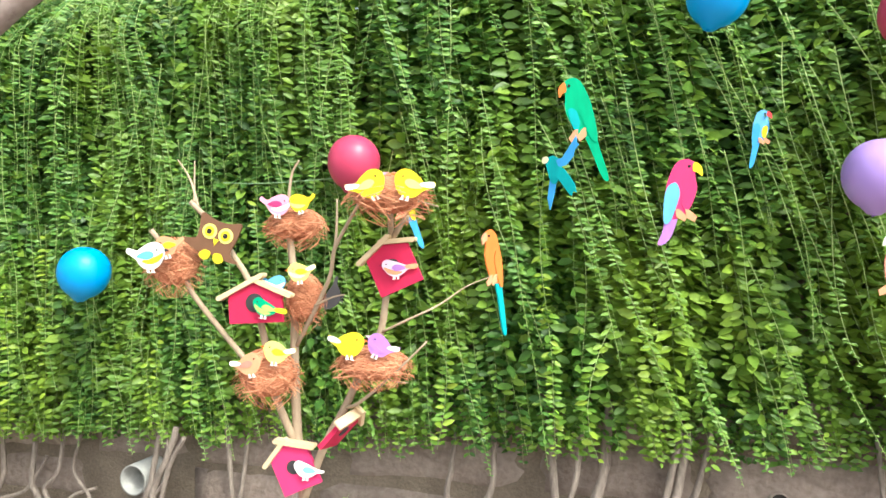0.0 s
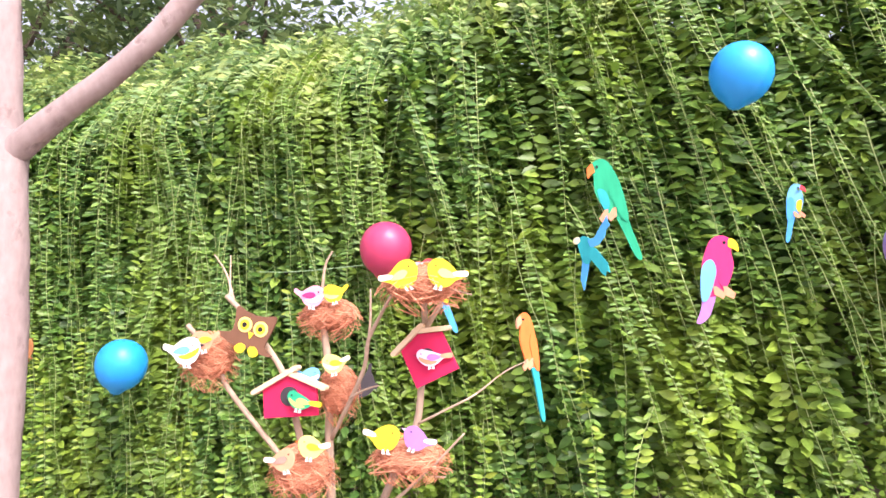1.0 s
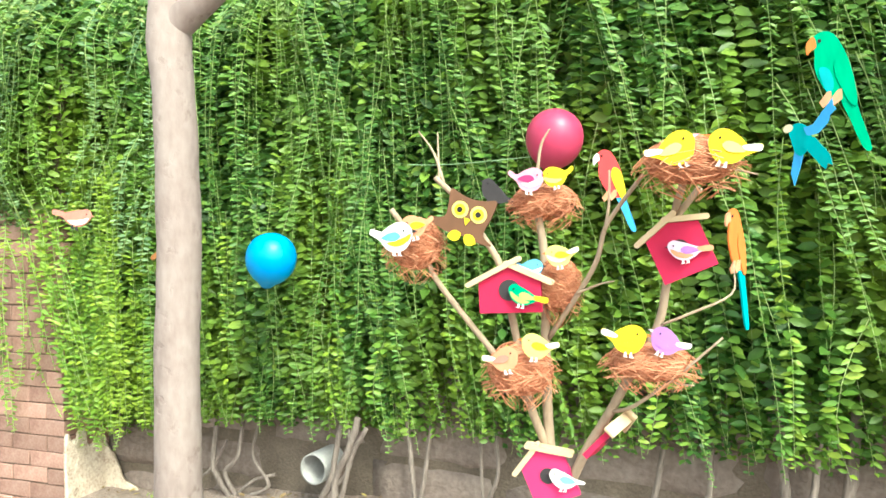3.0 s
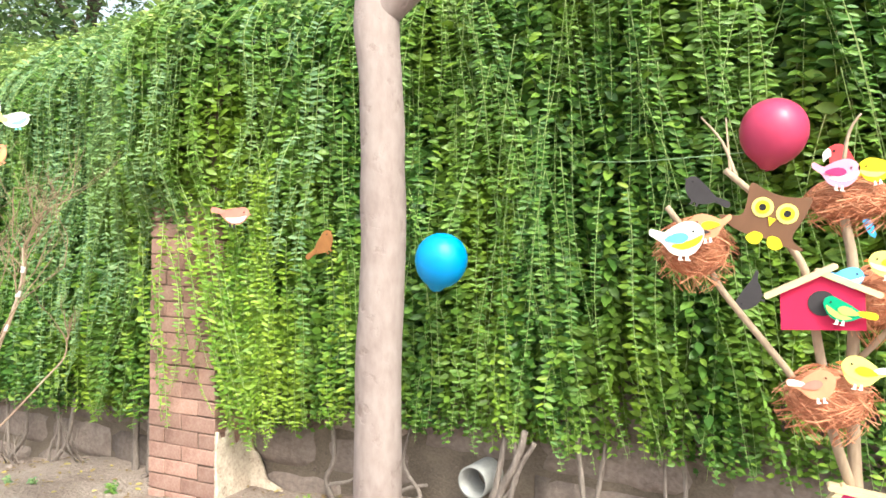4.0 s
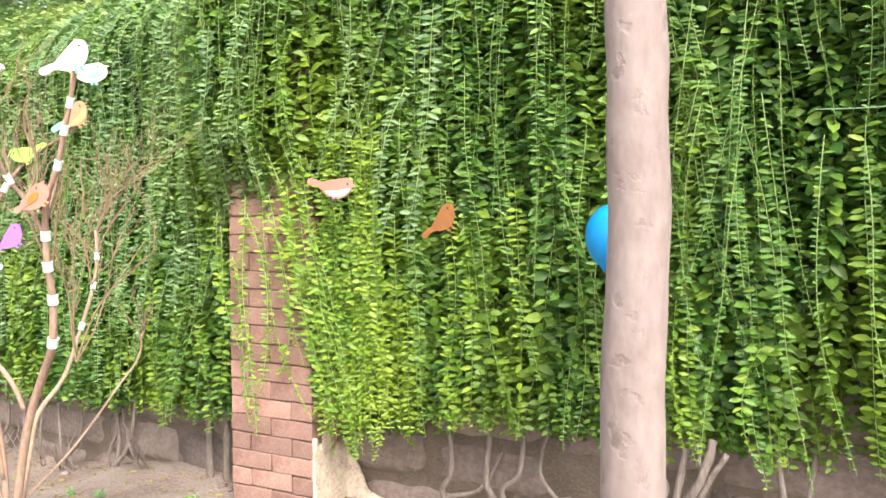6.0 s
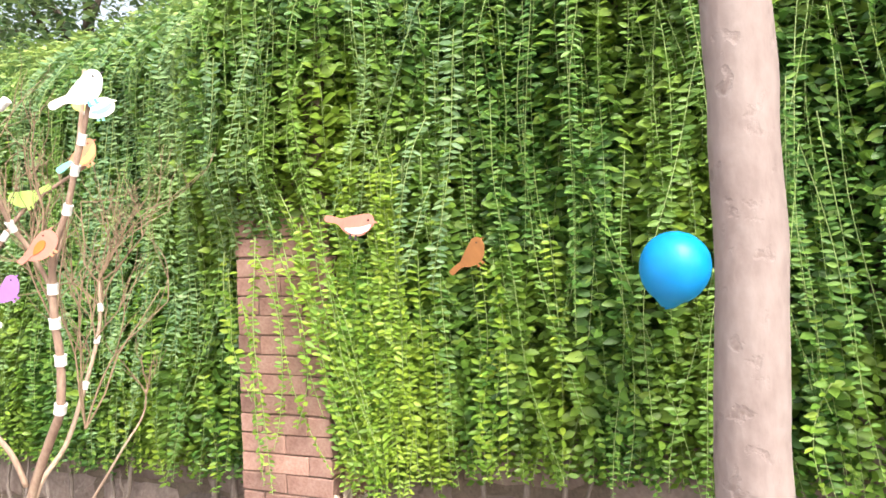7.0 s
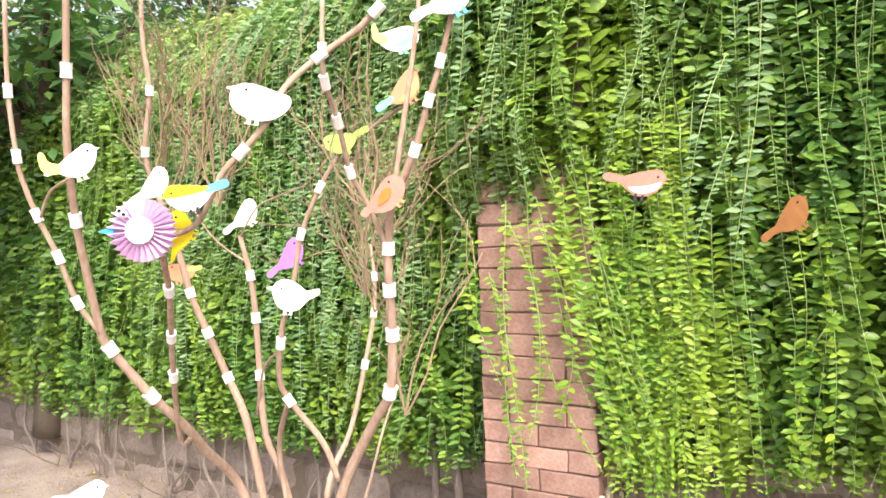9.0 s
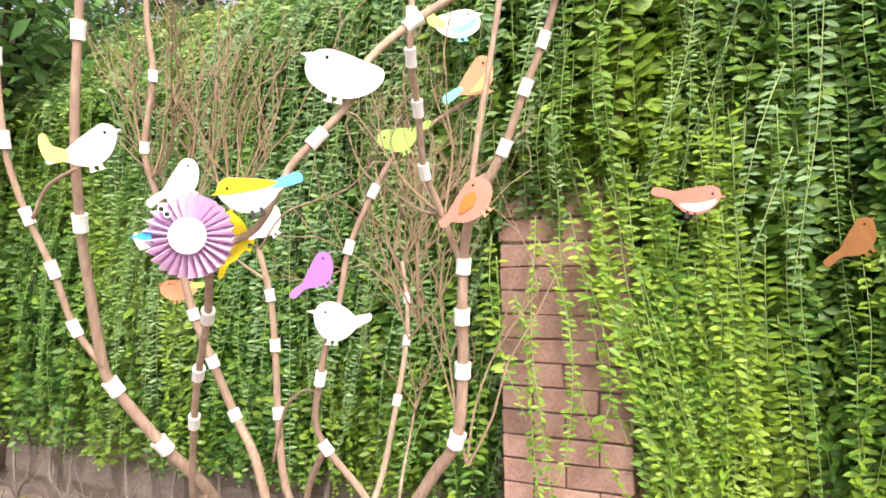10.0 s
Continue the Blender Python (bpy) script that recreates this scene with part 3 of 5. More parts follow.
    for xx, top, low, lean, lay in ((-3.36, 1.32, 0.70, 0.17, -0.10), (-3.30, 1.12, 0.36, 0.15, -0.12), (-3.22, 1.38, 0.32, 0.05, -0.10), (-3.19, 1.30, 0.50, 0.03, -0.11), (-3.08, 1.30, 0.60, 0.03, -0.06), (-3.34, 1.25, 0.95, 0.02, -0.08)):
        fresh.dress(rnd, [p + Vector((0, -0.02 - max(0, p.y - 3.12), 0)) for p in strand(rnd, xx, lay, top, low, lean)], 0.023, 0.036, 0.5, stem=0.0028, slim=0.46)
    for i in range(50):
        xx = rnd.uniform(-2.82, -2.54)
        top, low = rnd.uniform(1.0, 1.75), rnd.uniform(0.24, 0.60) + max(0, -2.84 - xx) * 2.5
        pts = strand(rnd, xx - 0.06, -0.02, top, low, rnd.uniform(-0.02, 0.10))
        fresh.dress(rnd, [Vector((p.x, min(p.y, 3.20 - 0.05 * rnd.random()), p.z)) for p in pts], 0.022, 0.034, 0.35, stem=0.0017)
    for i in range(12):
        pts = strand(rnd, rnd.uniform(-3.14, -2.92), -0.08, rnd.uniform(1.3, 1.6), rnd.uniform(0.4, 0.7), rnd.uniform(0.20, 0.32))
        fresh.dress(rnd, [Vector((p.x, min(p.y, 3.13), p.z)) for p in pts], 0.028, 0.034, 0.35, stem=0.0026)
    for i in range(26):
        xx = rnd.choice((rnd.uniform(-2.6, -2.0), rnd.uniform(-6, 1)))
        low = curtain_bottom(xx, rnd)
        fresh.dress(rnd, strand(rnd, xx, -0.05, low + rnd.uniform(0.3, 1.2), low, rnd.gauss(0, 0.04)), 0.024, 0.044, 0.3, stem=0.0016)
    fresh.make("fresh_strand_leaves", FRESH, thing, "yellow-green fresh creeper leaves")
    fresh.stems.ob("fresh_strand_stems", SHOOT, thing, "yellow-green stems")
    # leaves along the crest, brightened in colour to stand for top light
    crest = Creeper()
    for _ in range(420):
        xx = rnd.uniform(-9, 3)
        top = line_at(xx, TX, TZ) + rnd.uniform(-0.1, 0.12)
        crest.dress(rnd, strand(rnd, xx, -rnd.uniform(0.0, 0.07), top, top - rnd.uniform(0.25, 0.65), rnd.gauss(0, 0.12)), 0.024, 0.048, 0.4, stem=0.0016)
    crest.make("crest_leaves", TOPLEAF, thing, "creeper leaves along the crest, sunlight put into their yellow-green")
    crest.stems.ob("crest_stems", SHOOT, thing, "pale stems along the crest")
    # the top of the curtain, lying back over the wall
    n = 19000
    rs = np.random.RandomState(4)
    tx, tt = rs.uniform(-9.5, 3.2, n), rs.uniform(0, 1, n)
    ty = np.array([wall_y(a) for a in tx]) + 0.05 + tt * 1.25
    lump = np.array([noise.noise((a * 1.3, b * 1.3, 1)) + 0.5 * noise.noise((a * 4, b * 4, 9)) for a, b in zip(tx, ty)])
    tz = np.interp(tx, TX, TZ) - 0.26 + 0.62 * np.sqrt(tt) + 0.20 * lump + rs.uniform(-0.08, 0.07, n)
    ang = rs.uniform(0, 2 * np.pi, n)
    ln = rs.uniform(0.04, 0.075, n)
    leaves("top_leaf_layer", np.stack([tx, ty, tz], 1), np.stack([np.cos(ang), np.sin(ang) - 0.4, rs.uniform(-0.5, 0.5, n)], 1), np.stack([rs.normal(0, 0.4, n), rs.normal(-0.4, 0.4, n), np.ones(n)], 1), ln, ln * 0.5, TOPLEAF, thing, label="leaves on top of the wall, yellow-green coloured as if sunlit")


build_creeper()


# ---- trees and balloons ----
def build_tree():
    tree = holder("tree", pose(-1.380, 2.115, 0.18), "smooth grey-barked garden tree forking above head height", "tree")
    inv = Vector((-1.38, 2.03, 0.18))
    rel = lambda pts: [Vector(p) - inv for p in pts]

    def limb(name, pts, radii, label=""):
        b = Buf().tube(rel(pts), radii, 20, 7)
        b.v = [Vector(p) * 1.0 + Vector((noise.noise(Vector(p) * 9), noise.noise(Vector(p) * 9 + Vector((5, 0, 0))), 0)) * 0.004 for p in b.v]
        return b.ob(name, BARK, tree, label, True)

    limb("trunk", [(-1.37, 2.03, -0.10), (-1.378, 2.03, 0.2), (-1.376, 2.03, 0.6), (-1.378, 2.03, 0.95), (-1.37, 2.03, 1.25), (-1.374, 2.03, 1.5), (-1.381, 2.025, 1.72), (-1.401, 2.03, 1.88), (-1.406, 2.04, 1.98)],
         [0.085, 0.070, 0.067, 0.064, 0.0625, 0.0605, 0.0585, 0.064, 0.058], "smooth trunk with small bark cracks")
    limb("limb", [(-1.397, 2.030, 1.90), (-1.307, 2.030, 1.965), (-1.177, 2.030, 2.05), (-1.047, 2.030, 2.13), (-0.897, 2.030, 2.24), (-0.737, 2.040, 2.41), (-0.527, 2.120, 2.75)], [0.046, 0.043, 0.037, 0.035, 0.034, 0.034, 0.030])
    limb("limb", [(-1.407, 2.040, 1.93), (-1.422, 2.040, 2.06), (-1.427, 2.040, 2.25), (-1.447, 2.040, 2.5), (-1.477, 2.070, 3.0)], [0.055, 0.048, 0.044, 0.042, 0.035])


def balloon(x, y, z, r, mat, colour, turn=0):
    o = holder("balloon", pose(x, y, z, 0, turn, 0), f"shiny round {colour} rubber balloon tied to the creeper", "balloon", "balloons on the creeper")
    b, prof = Buf(), []
    for i in range(17):
        a = math.pi * i / 16
        prof.append((r * math.sin(a) * (1 - 0.05 * math.cos(a + math.pi)), r * 1.06 * math.cos(a) - (0.012 if i > 14 else 0)))
    n = 28
    b.add([(p * math.cos(2 * math.pi * k / n), p * math.sin(2 * math.pi * k / n), q) for p, q in prof for k in range(n)],
          [(i * n + k, (i + 1) * n + k, (i + 1) * n + (k + 1) % n, i * n + (k + 1) % n) for i in range(16) for k in range(n)])
    skin = b.ob("skin", mat, o, "", True)
    Buf().tube([(0, 0, -r * 1.07), (0, 0, -r * 1.13), (0.002, 0, -r * 1.2)], [0.005, 0.004, 0.009], 8, 2).ob("knot", mat, skin)
    Buf().tube([(0, 0, -r * 1.13), (0.01, 0.06, -r * 0.9), (0.03, 0.16, -r * 0.3)], 0.0012, 4, 4).ob("string", STRING, o, "thin green string")


build_tree()
balloon(-1.55, 2.90, 1.222, 0.102, BLUE_RUBBER, "bright blue", 12)
balloon(-0.40, 2.88, 1.655, 0.101, PINK_RUBBER, "pinkish red", 8)
balloon(0.862, 2.58, 2.125, 0.097, BLUE_RUBBER, "bright blue", 15)
balloon(1.42, 2.55, 2.03, 0.103, PINK_RUBBER, "pinkish red", 5)
balloon(1.34, 2.60, 1.555, 0.105, LILAC_RUBBER, "lilac", 8)
cord = Buf().tube([(-1.0, 3.02, 1.60), (-0.8, 2.97, 1.59), (-0.43, 2.88, 1.60)], 0.0016, 5, 4).ob("tied_cord", STRING)
tagged(cord, "thin pale green cord stretched along the creeper", "cord")


# ---- paper birds ----
SONG = [(-0.5, -0.02), (-0.51, 0.045), (-0.28, 0.095), (-0.06, 0.20), (0.15, 0.285), (0.31, 0.335), (0.43, 0.275), (0.465, 0.16), (0.40, 0.0), (0.26, -0.145), (0.05, -0.205), (-0.16, -0.13), (-0.3, -0.04)]
PLUMP = [(-0.44, 0.06), (-0.40, 0.17), (-0.18, 0.22), (0.06, 0.27), (0.27, 0.275), (0.42, 0.19), (0.47, 0.04), (0.40, -0.12), (0.20, -0.23), (-0.04, -0.25), (-0.24, -0.18), (-0.38, -0.06)]
CHICK = [(-0.52, 0.10), (-0.50, 0.22), (-0.30, 0.14), (-0.12, 0.26), (0.10, 0.36), (0.30, 0.33), (0.42, 0.18), (0.40, 0.0), (0.28, -0.20), (0.08, -0.28), (-0.14, -0.22), (-0.30, -0.04)]


def paper_bird(x, y, z, size, facing, tilt, body, wing, tail, belly, label, beak="orange", shape=SONG, yaw=0, feet="white", name="paper_bird", group="paper birds", back=None, cock=False):
    """A flat painted card bird; facing 1 looks right, -1 left."""
    o = holder(name, pose(x, y, z, 0, tilt, yaw), label, "bird cutout", group)
    k = lambda pts: [(px * size * facing, pz * size) for px, pz in pts]
    t = max(0.003, size * 0.03)
    Buf().slab(k(rounded(shape)), -t / 2, t / 2).ob("body", INK[body], o)
    if belly:
        Buf().slab(k(rounded([(0.40, 0.12), (0.37, 0.0), (0.24, -0.105), (0.05, -0.155), (-0.14, -0.09), (0.05, -0.03), (0.22, 0.03)])), -t / 2 - 0.0012, -t / 2 + 0.0005).ob("belly", INK[belly], o)
    if wing != body:
        Buf().slab(k(rounded([(-0.26, 0.02), (-0.10, 0.13), (0.08, 0.15), (0.17, 0.06), (0.05, -0.04), (-0.12, -0.03)])), -t / 2 - 0.0022, -t / 2 + 0.0005).ob("wing", INK[wing], o)
    if tail:
        s = shape[0][1]
        fan = [(-0.24, -0.03), (-0.22, 0.10), (-0.40, 0.22), (-0.44, 0.40), (-0.53, 0.36), (-0.54, 0.10), (-0.42, -0.02)] if cock else [(-0.24, s * 0.4 + 0.01), (-0.24, s * 0.4 + 0.10), (-0.55, s + 0.13), (-0.62, s + 0.06), (-0.56, s - 0.02)]
        if shape is CHICK:
            fan = [(px * 0.86, pz * 0.9) for px, pz in fan]
        Buf().slab(k(rounded(fan, 3)), -t / 2 - 0.0012, t / 2 + 0.0012).ob("tail", INK[tail], o)
    if back:
        Buf().slab(k(rounded([(-0.30, 0.06), (-0.06, 0.196), (0.15, 0.281), (0.31, 0.330), (0.425, 0.272), (0.455, 0.17), (0.24, 0.11), (-0.05, 0.06)])), -t / 2 - 0.0016, -t / 2 + 0.0005).ob("back", INK[back], o)
    hx, hz = (0.325, 0.20) if shape is SONG else (0.24, 0.18)
    Buf().slab(k(oval(hx, hz, 0.021, 0.021, 0, 10)), -t / 2 - 0.002, -t / 2).ob("eye", INK["black"], o)
    Buf().slab(k([(0.42, hz + 0.03), (0.545, hz - 0.01), (0.43, hz - 0.045)]), -t / 2 + 0.0004, t / 2 - 0.0004).ob("beak", INK[beak], o)
    low = min(p[1] for p in shape)
    for fx in (0.02, 0.14):
        Buf().slab(k([(fx - 0.02, low + 0.04), (fx + 0.02, low + 0.04), (fx + 0.03, low - 0.05), (fx + 0.07, low - 0.075), (fx - 0.03, low - 0.075)]), -t / 2 - 0.001, t / 2 - 0.001).ob("foot", INK[feet], o)
    return o


def parrot(x, y, z, size, facing, tilt, body, wing, tail, head, label, bib=None, yaw=0, long=1.0, broad=1.0):
    """A tall card parrot, perched upright, long tail hanging."""
    o = holder("paper_parrot", pose(x, y, z, 0, tilt, yaw), label, "bird cutout", "card parrots on the creeper")
    k = lambda pts: [(px * size * facing * broad, pz * size) for px, pz in pts]
    t = 0.005
    Buf().slab(k(rounded([(-0.03, 0.49), (0.05, 0.46), (0.10, 0.36), (0.14, 0.18), (0.13, 0.0), (0.08, -0.10), (-0.02, -0.06), (-0.08, 0.04), (-0.12, 0.20), (-0.10, 0.34), (-0.11, 0.44)])), -t / 2, t / 2).ob("body", INK[body], o)
    Buf().slab(k(rounded([(0.02, -0.02), (0.12, -0.02), (0.15, -0.22), (0.19, -0.50 * long), (0.13, -0.49 * long), (0.07, -0.25)])), -t / 2 + 0.001, t / 2 + 0.002).ob("tail", INK[tail], o)
    Buf().slab(k(rounded([(0.06, 0.26), (0.13, 0.20), (0.15, 0.02), (0.14, -0.14), (0.09, -0.12), (0.04, 0.04), (0.02, 0.17)])), -t / 2 - 0.003, -t / 2 + 0.0005).ob("wing", INK[wing], o)
    if bib:
        Buf().slab(k(rounded([(-0.09, 0.20), (-0.02, 0.18), (0.0, 0.06), (-0.04, -0.02), (-0.08, 0.06)])), -t / 2 - 0.002, -t / 2 + 0.0005).ob("breast", INK[bib], o)
    Buf().slab(k(rounded([(-0.09, 0.46), (-0.15, 0.42), (-0.16, 0.33), (-0.12, 0.36), (-0.08, 0.38)])), -t / 2 - 0.0015, t / 2 - 0.001).ob("beak", INK[head], o)
    Buf().slab(k(oval(-0.05, 0.42, 0.014, 0.014, 0, 10)), -t / 2 - 0.002, -t / 2).ob("eye", INK["black"], o)
    for fx in (-0.06, 0.02):
        Buf().slab(k([(fx, 0.0), (fx + 0.03, 0.0), (fx + 0.02, -0.08), (fx - 0.05, -0.12), (fx - 0.07, -0.07)]), -t / 2 - 0.004, -t / 2).ob("foot", INK["peach"], o)
    return o


def flying_macaw(x, y, z, size, label):
    o = holder("paper_macaw", pose(x, y, z, 0, 0, -35), label, "bird cutout", "card parrots on the creeper")
    k = lambda pts: [(px * size, pz * size) for px, pz in pts]
    Buf().slab(k(rounded([(-0.22, 0.14), (-0.12, 0.20), (0.0, 0.12), (0.02, 0.0), (-0.06, -0.16), (-0.14, -0.14), (-0.20, 0.02)])), -0.0025, 0.0025).ob("body", INK["teal"], o)
    Buf().slab(k([(-0.06, 0.14), (0.04, 0.16), (0.24, 0.42), (0.25, 0.34), (0.28, 0.30), (0.22, 0.24), (0.20, 0.16), (0.10, 0.06), (-0.02, 0.04)]), -0.005, -0.002).ob("wing", INK["blue"], o)
    Buf().slab(k([(-0.04, 0.06), (0.06, 0.02), (0.22, -0.18), (0.25, -0.30), (0.20, -0.28), (0.18, -0.34), (0.13, -0.30), (0.02, -0.16), (-0.08, -0.06)]), -0.0055, -0.0022).ob("wing", INK["teal"], o)
    Buf().slab(k([(-0.16, -0.10), (-0.06, -0.12), (-0.10, -0.30), (-0.16, -0.50), (-0.20, -0.36)]), -0.001, 0.004).ob("tail", INK["blue"], o)
    Buf().slab(k(oval(-0.23, 0.15, 0.055, 0.045, 20)), -0.0045, -0.001).ob("face", INK["cream"], o)


def owl(x, y, z):
    o = holder("paper_owl", pose(x, y, z, 0, 17, 0) @ Matrix.Scale(0.86, 4), "brown felt owl cutout with big yellow eyes on a branch", "owl cutout")
    Buf().slab(rounded([(-0.060, 0.052), (-0.03, 0.046), (0.0, 0.042), (0.03, 0.046), (0.058, 0.052), (0.056, 0.01), (0.048, -0.035), (0.075, -0.052), (0.05, -0.056), (0.0, -0.05), (-0.05, -0.05), (-0.10, -0.03), (-0.06, -0.018), (-0.056, 0.01)]), -0.003, 0.003).ob("body", INK["brown"], o)
    for s in (-1, 1):
        ring = Buf().slab(oval(s * 0.024, 0.010, 0.021, 0.021), -0.005, -0.003).ob("eye_ring", INK["lemon"], o)
        Buf().slab(oval(s * 0.024, 0.010, 0.014, 0.014), -0.0065, -0.005).ob("iris", INK["yellow"], ring)
        Buf().slab(oval(s * 0.024, 0.010, 0.007, 0.007), -0.008, -0.0065).ob("pupil", INK["black"], ring)
        Buf().slab(rounded([(s * 0.006, -0.045), (s * 0.024, -0.042), (s * 0.036, -0.058), (s * 0.022, -0.068), (s * 0.008, -0.062)]), -0.006, -0.002).ob("foot", INK["yellow"], o)
    Buf().slab([(-0.008, -0.006), (0.008, -0.006), (0, -0.024)], -0.006, -0.003).ob("beak", INK["yellow"], o)


parrot(0.450, 2.755, 1.745, 0.372, 1, -9, "emerald", "emerald", "emerald", "orange", "bright green card parrot with orange beak", "teal", -8, 1.0, 0.95)
flying_macaw(0.380, 2.74, 1.60, 0.27, "teal and blue flying macaw card cutout")
parrot(0.782, 2.73, 1.462, 0.345, -1, 2, "magenta", "sky", "violet", "yellow", "hot pink card parrot with light blue wings", "magenta", -6, 0.70, 1.12)
parrot(1.045, 2.76, 1.702, 0.19, -1, 0, "sky", "blue", "blue", "red", "small blue card parrot with red face and yellow breast", "yellow", -10, 1.0, 1.05)
parrot(0.160, 2.56, 1.243, 0.30, 1, -4, "orange", "orange", "teal", "peach", "orange card parrot with teal tail on a twig", None, 54, 1.3)
parrot(-0.20, 2.86, 1.47, 0.29, 1, -10, "red", "yellow", "blue", "white", "red card macaw with yellow and blue wing", None, 0)
parrot(1.391, 2.62, 1.22, 0.34, 1, 10, "salmon", "peach", "emerald", "white", "salmon card parrot with green tail", None, 0)
paper_bird(-2.715, 3.05, 1.402, 0.178, 1, 15, "salmon", "salmon", "salmon", "white", "salmon pink card bird with white belly on the creeper", "salmon", SONG, 14, "grey")
paper_bird(-2.285, 3.18, 1.265, 0.16, 1, -38, "rust", "rust", "rust", None, "rusty brown card bird pinned to the creeper", "rust", SONG, 10, "rust")
paper_bird(-0.605, 2.86, 1.458, 0.145, -1, 25, "grey", "grey", "grey", None, "dark grey card bird among the creeper leaves", "grey", SONG, 0, "grey")
paper_bird(-0.45, 2.80, 1.155, 0.13, -1, -80, "grey", "grey", None, None, "small grey card bird hidden in the creeper", "grey", SONG, 0, "grey")


# ---- the bird tree: a bare branch with nests and little houses ----
def bird_tree():
    o = holder("branch_tree", pose(-0.26, 1.96, 0.20), "bare upright branch stood in the soil, carrying nests and birdhouses", "branch")
    inv = Vector((-0.26, 1.96, 0.20))

    def limb(name, r, pts):
        Buf().tube([Vector(p) - inv for p in pts], r, 8, 4).ob(name, TWIG, o, "", True)

    limb("main_stem", (0.014, 0.008), [(-0.245, 1.96, 0.10), (-0.25, 1.96, 0.5), (-0.259, 1.96, 0.688), (-0.278, 1.96, 0.871), (-0.286, 1.96, 1.052), (-0.286, 1.96, 1.155), (-0.29, 1.96, 1.27), (-0.303, 1.97, 1.347), (-0.309, 1.97, 1.411)])
    limb("branch", (0.010, 0.006), [(-0.281, 1.96, 0.84), (-0.318, 1.93, 0.952), (-0.336, 1.92, 1.055), (-0.35, 1.91, 1.131), (-0.361, 1.9, 1.194), (-0.375, 1.88, 1.256), (-0.41, 1.87, 1.314), (-0.449, 1.86, 1.377), (-0.509, 1.86, 1.435)])
    limb("branch", (0.007, 0.006), [(-0.315, 1.93, 0.95), (-0.397, 1.9, 1.066), (-0.441, 1.89, 1.122), (-0.513, 1.88, 1.214), (-0.545, 1.88, 1.275), (-0.611, 1.86, 1.368)])
    limb("branch", (0.006, 0.004), [(-0.283, 1.96, 1.08), (-0.202, 1.9, 1.201), (-0.169, 1.88, 1.263), (-0.153, 1.86, 1.323), (-0.123, 1.84, 1.369), (-0.079, 1.8, 1.423)])
    limb("twig", (0.004, 0.002), [(-0.153, 1.86, 1.32), (-0.145, 1.85, 1.369), (-0.144, 1.85, 1.439)])
    limb("twig", (0.003, 0.0015), [(-0.214, 1.9, 1.188), (-0.169, 1.89, 1.209), (-0.136, 1.89, 1.217)])
    limb("branch", (0.011, 0.007), [(-0.262, 1.96, 0.70), (-0.198, 1.93, 0.848), (-0.148, 1.92, 0.937), (-0.106, 1.91, 1.022), (-0.07, 1.9, 1.086), (-0.047, 1.89, 1.143), (-0.036, 1.88, 1.209), (-0.027, 1.88, 1.28), (-0.022, 1.87, 1.349), (-0.004, 1.78, 1.42)])
    limb("stub", (0.007, 0.006), [(-0.024, 1.87, 1.335), (0.0, 1.85, 1.37), (0.024, 1.84, 1.4)])
    limb("twig", (0.005, 0.002), [(-0.14, 1.915, 0.945), (-0.096, 1.88, 0.968), (-0.011, 1.86, 1.041), (0.066, 1.85, 1.116)])
    limb("twig", (0.003, 0.0015), [(-0.045, 1.885, 1.132), (0.013, 1.87, 1.16), (0.085, 1.90, 1.195), (0.12, 2.2, 1.225), (0.155, 2.57, 1.236)])
    limb("twig", (0.003, 0.0015), [(-0.057, 1.9, 1.051), (-0.025, 1.89, 1.019), (0.017, 1.88, 1.016)])
    limb("twig", (0.005, 0.002), [(-0.309, 1.97, 1.40), (-0.306, 1.97, 1.462), (-0.298, 1.97, 1.513), (-0.28, 1.97, 1.545)])
    limb("twig", (0.004, 0.0015), [(-0.489, 1.86, 1.419), (-0.515, 1.87, 1.488), (-0.554, 1.88, 1.539)])
    limb("twig", (0.003, 0.0015), [(-0.50, 1.86, 1.43), (-0.505, 1.87, 1.48), (-0.51, 1.88, 1.535)])
    limb("twig", (0.003, 0.0015), [(-0.01, 1.80, 1.41), (0.05, 1.75, 1.425), (0.11, 1.73, 1.412)])


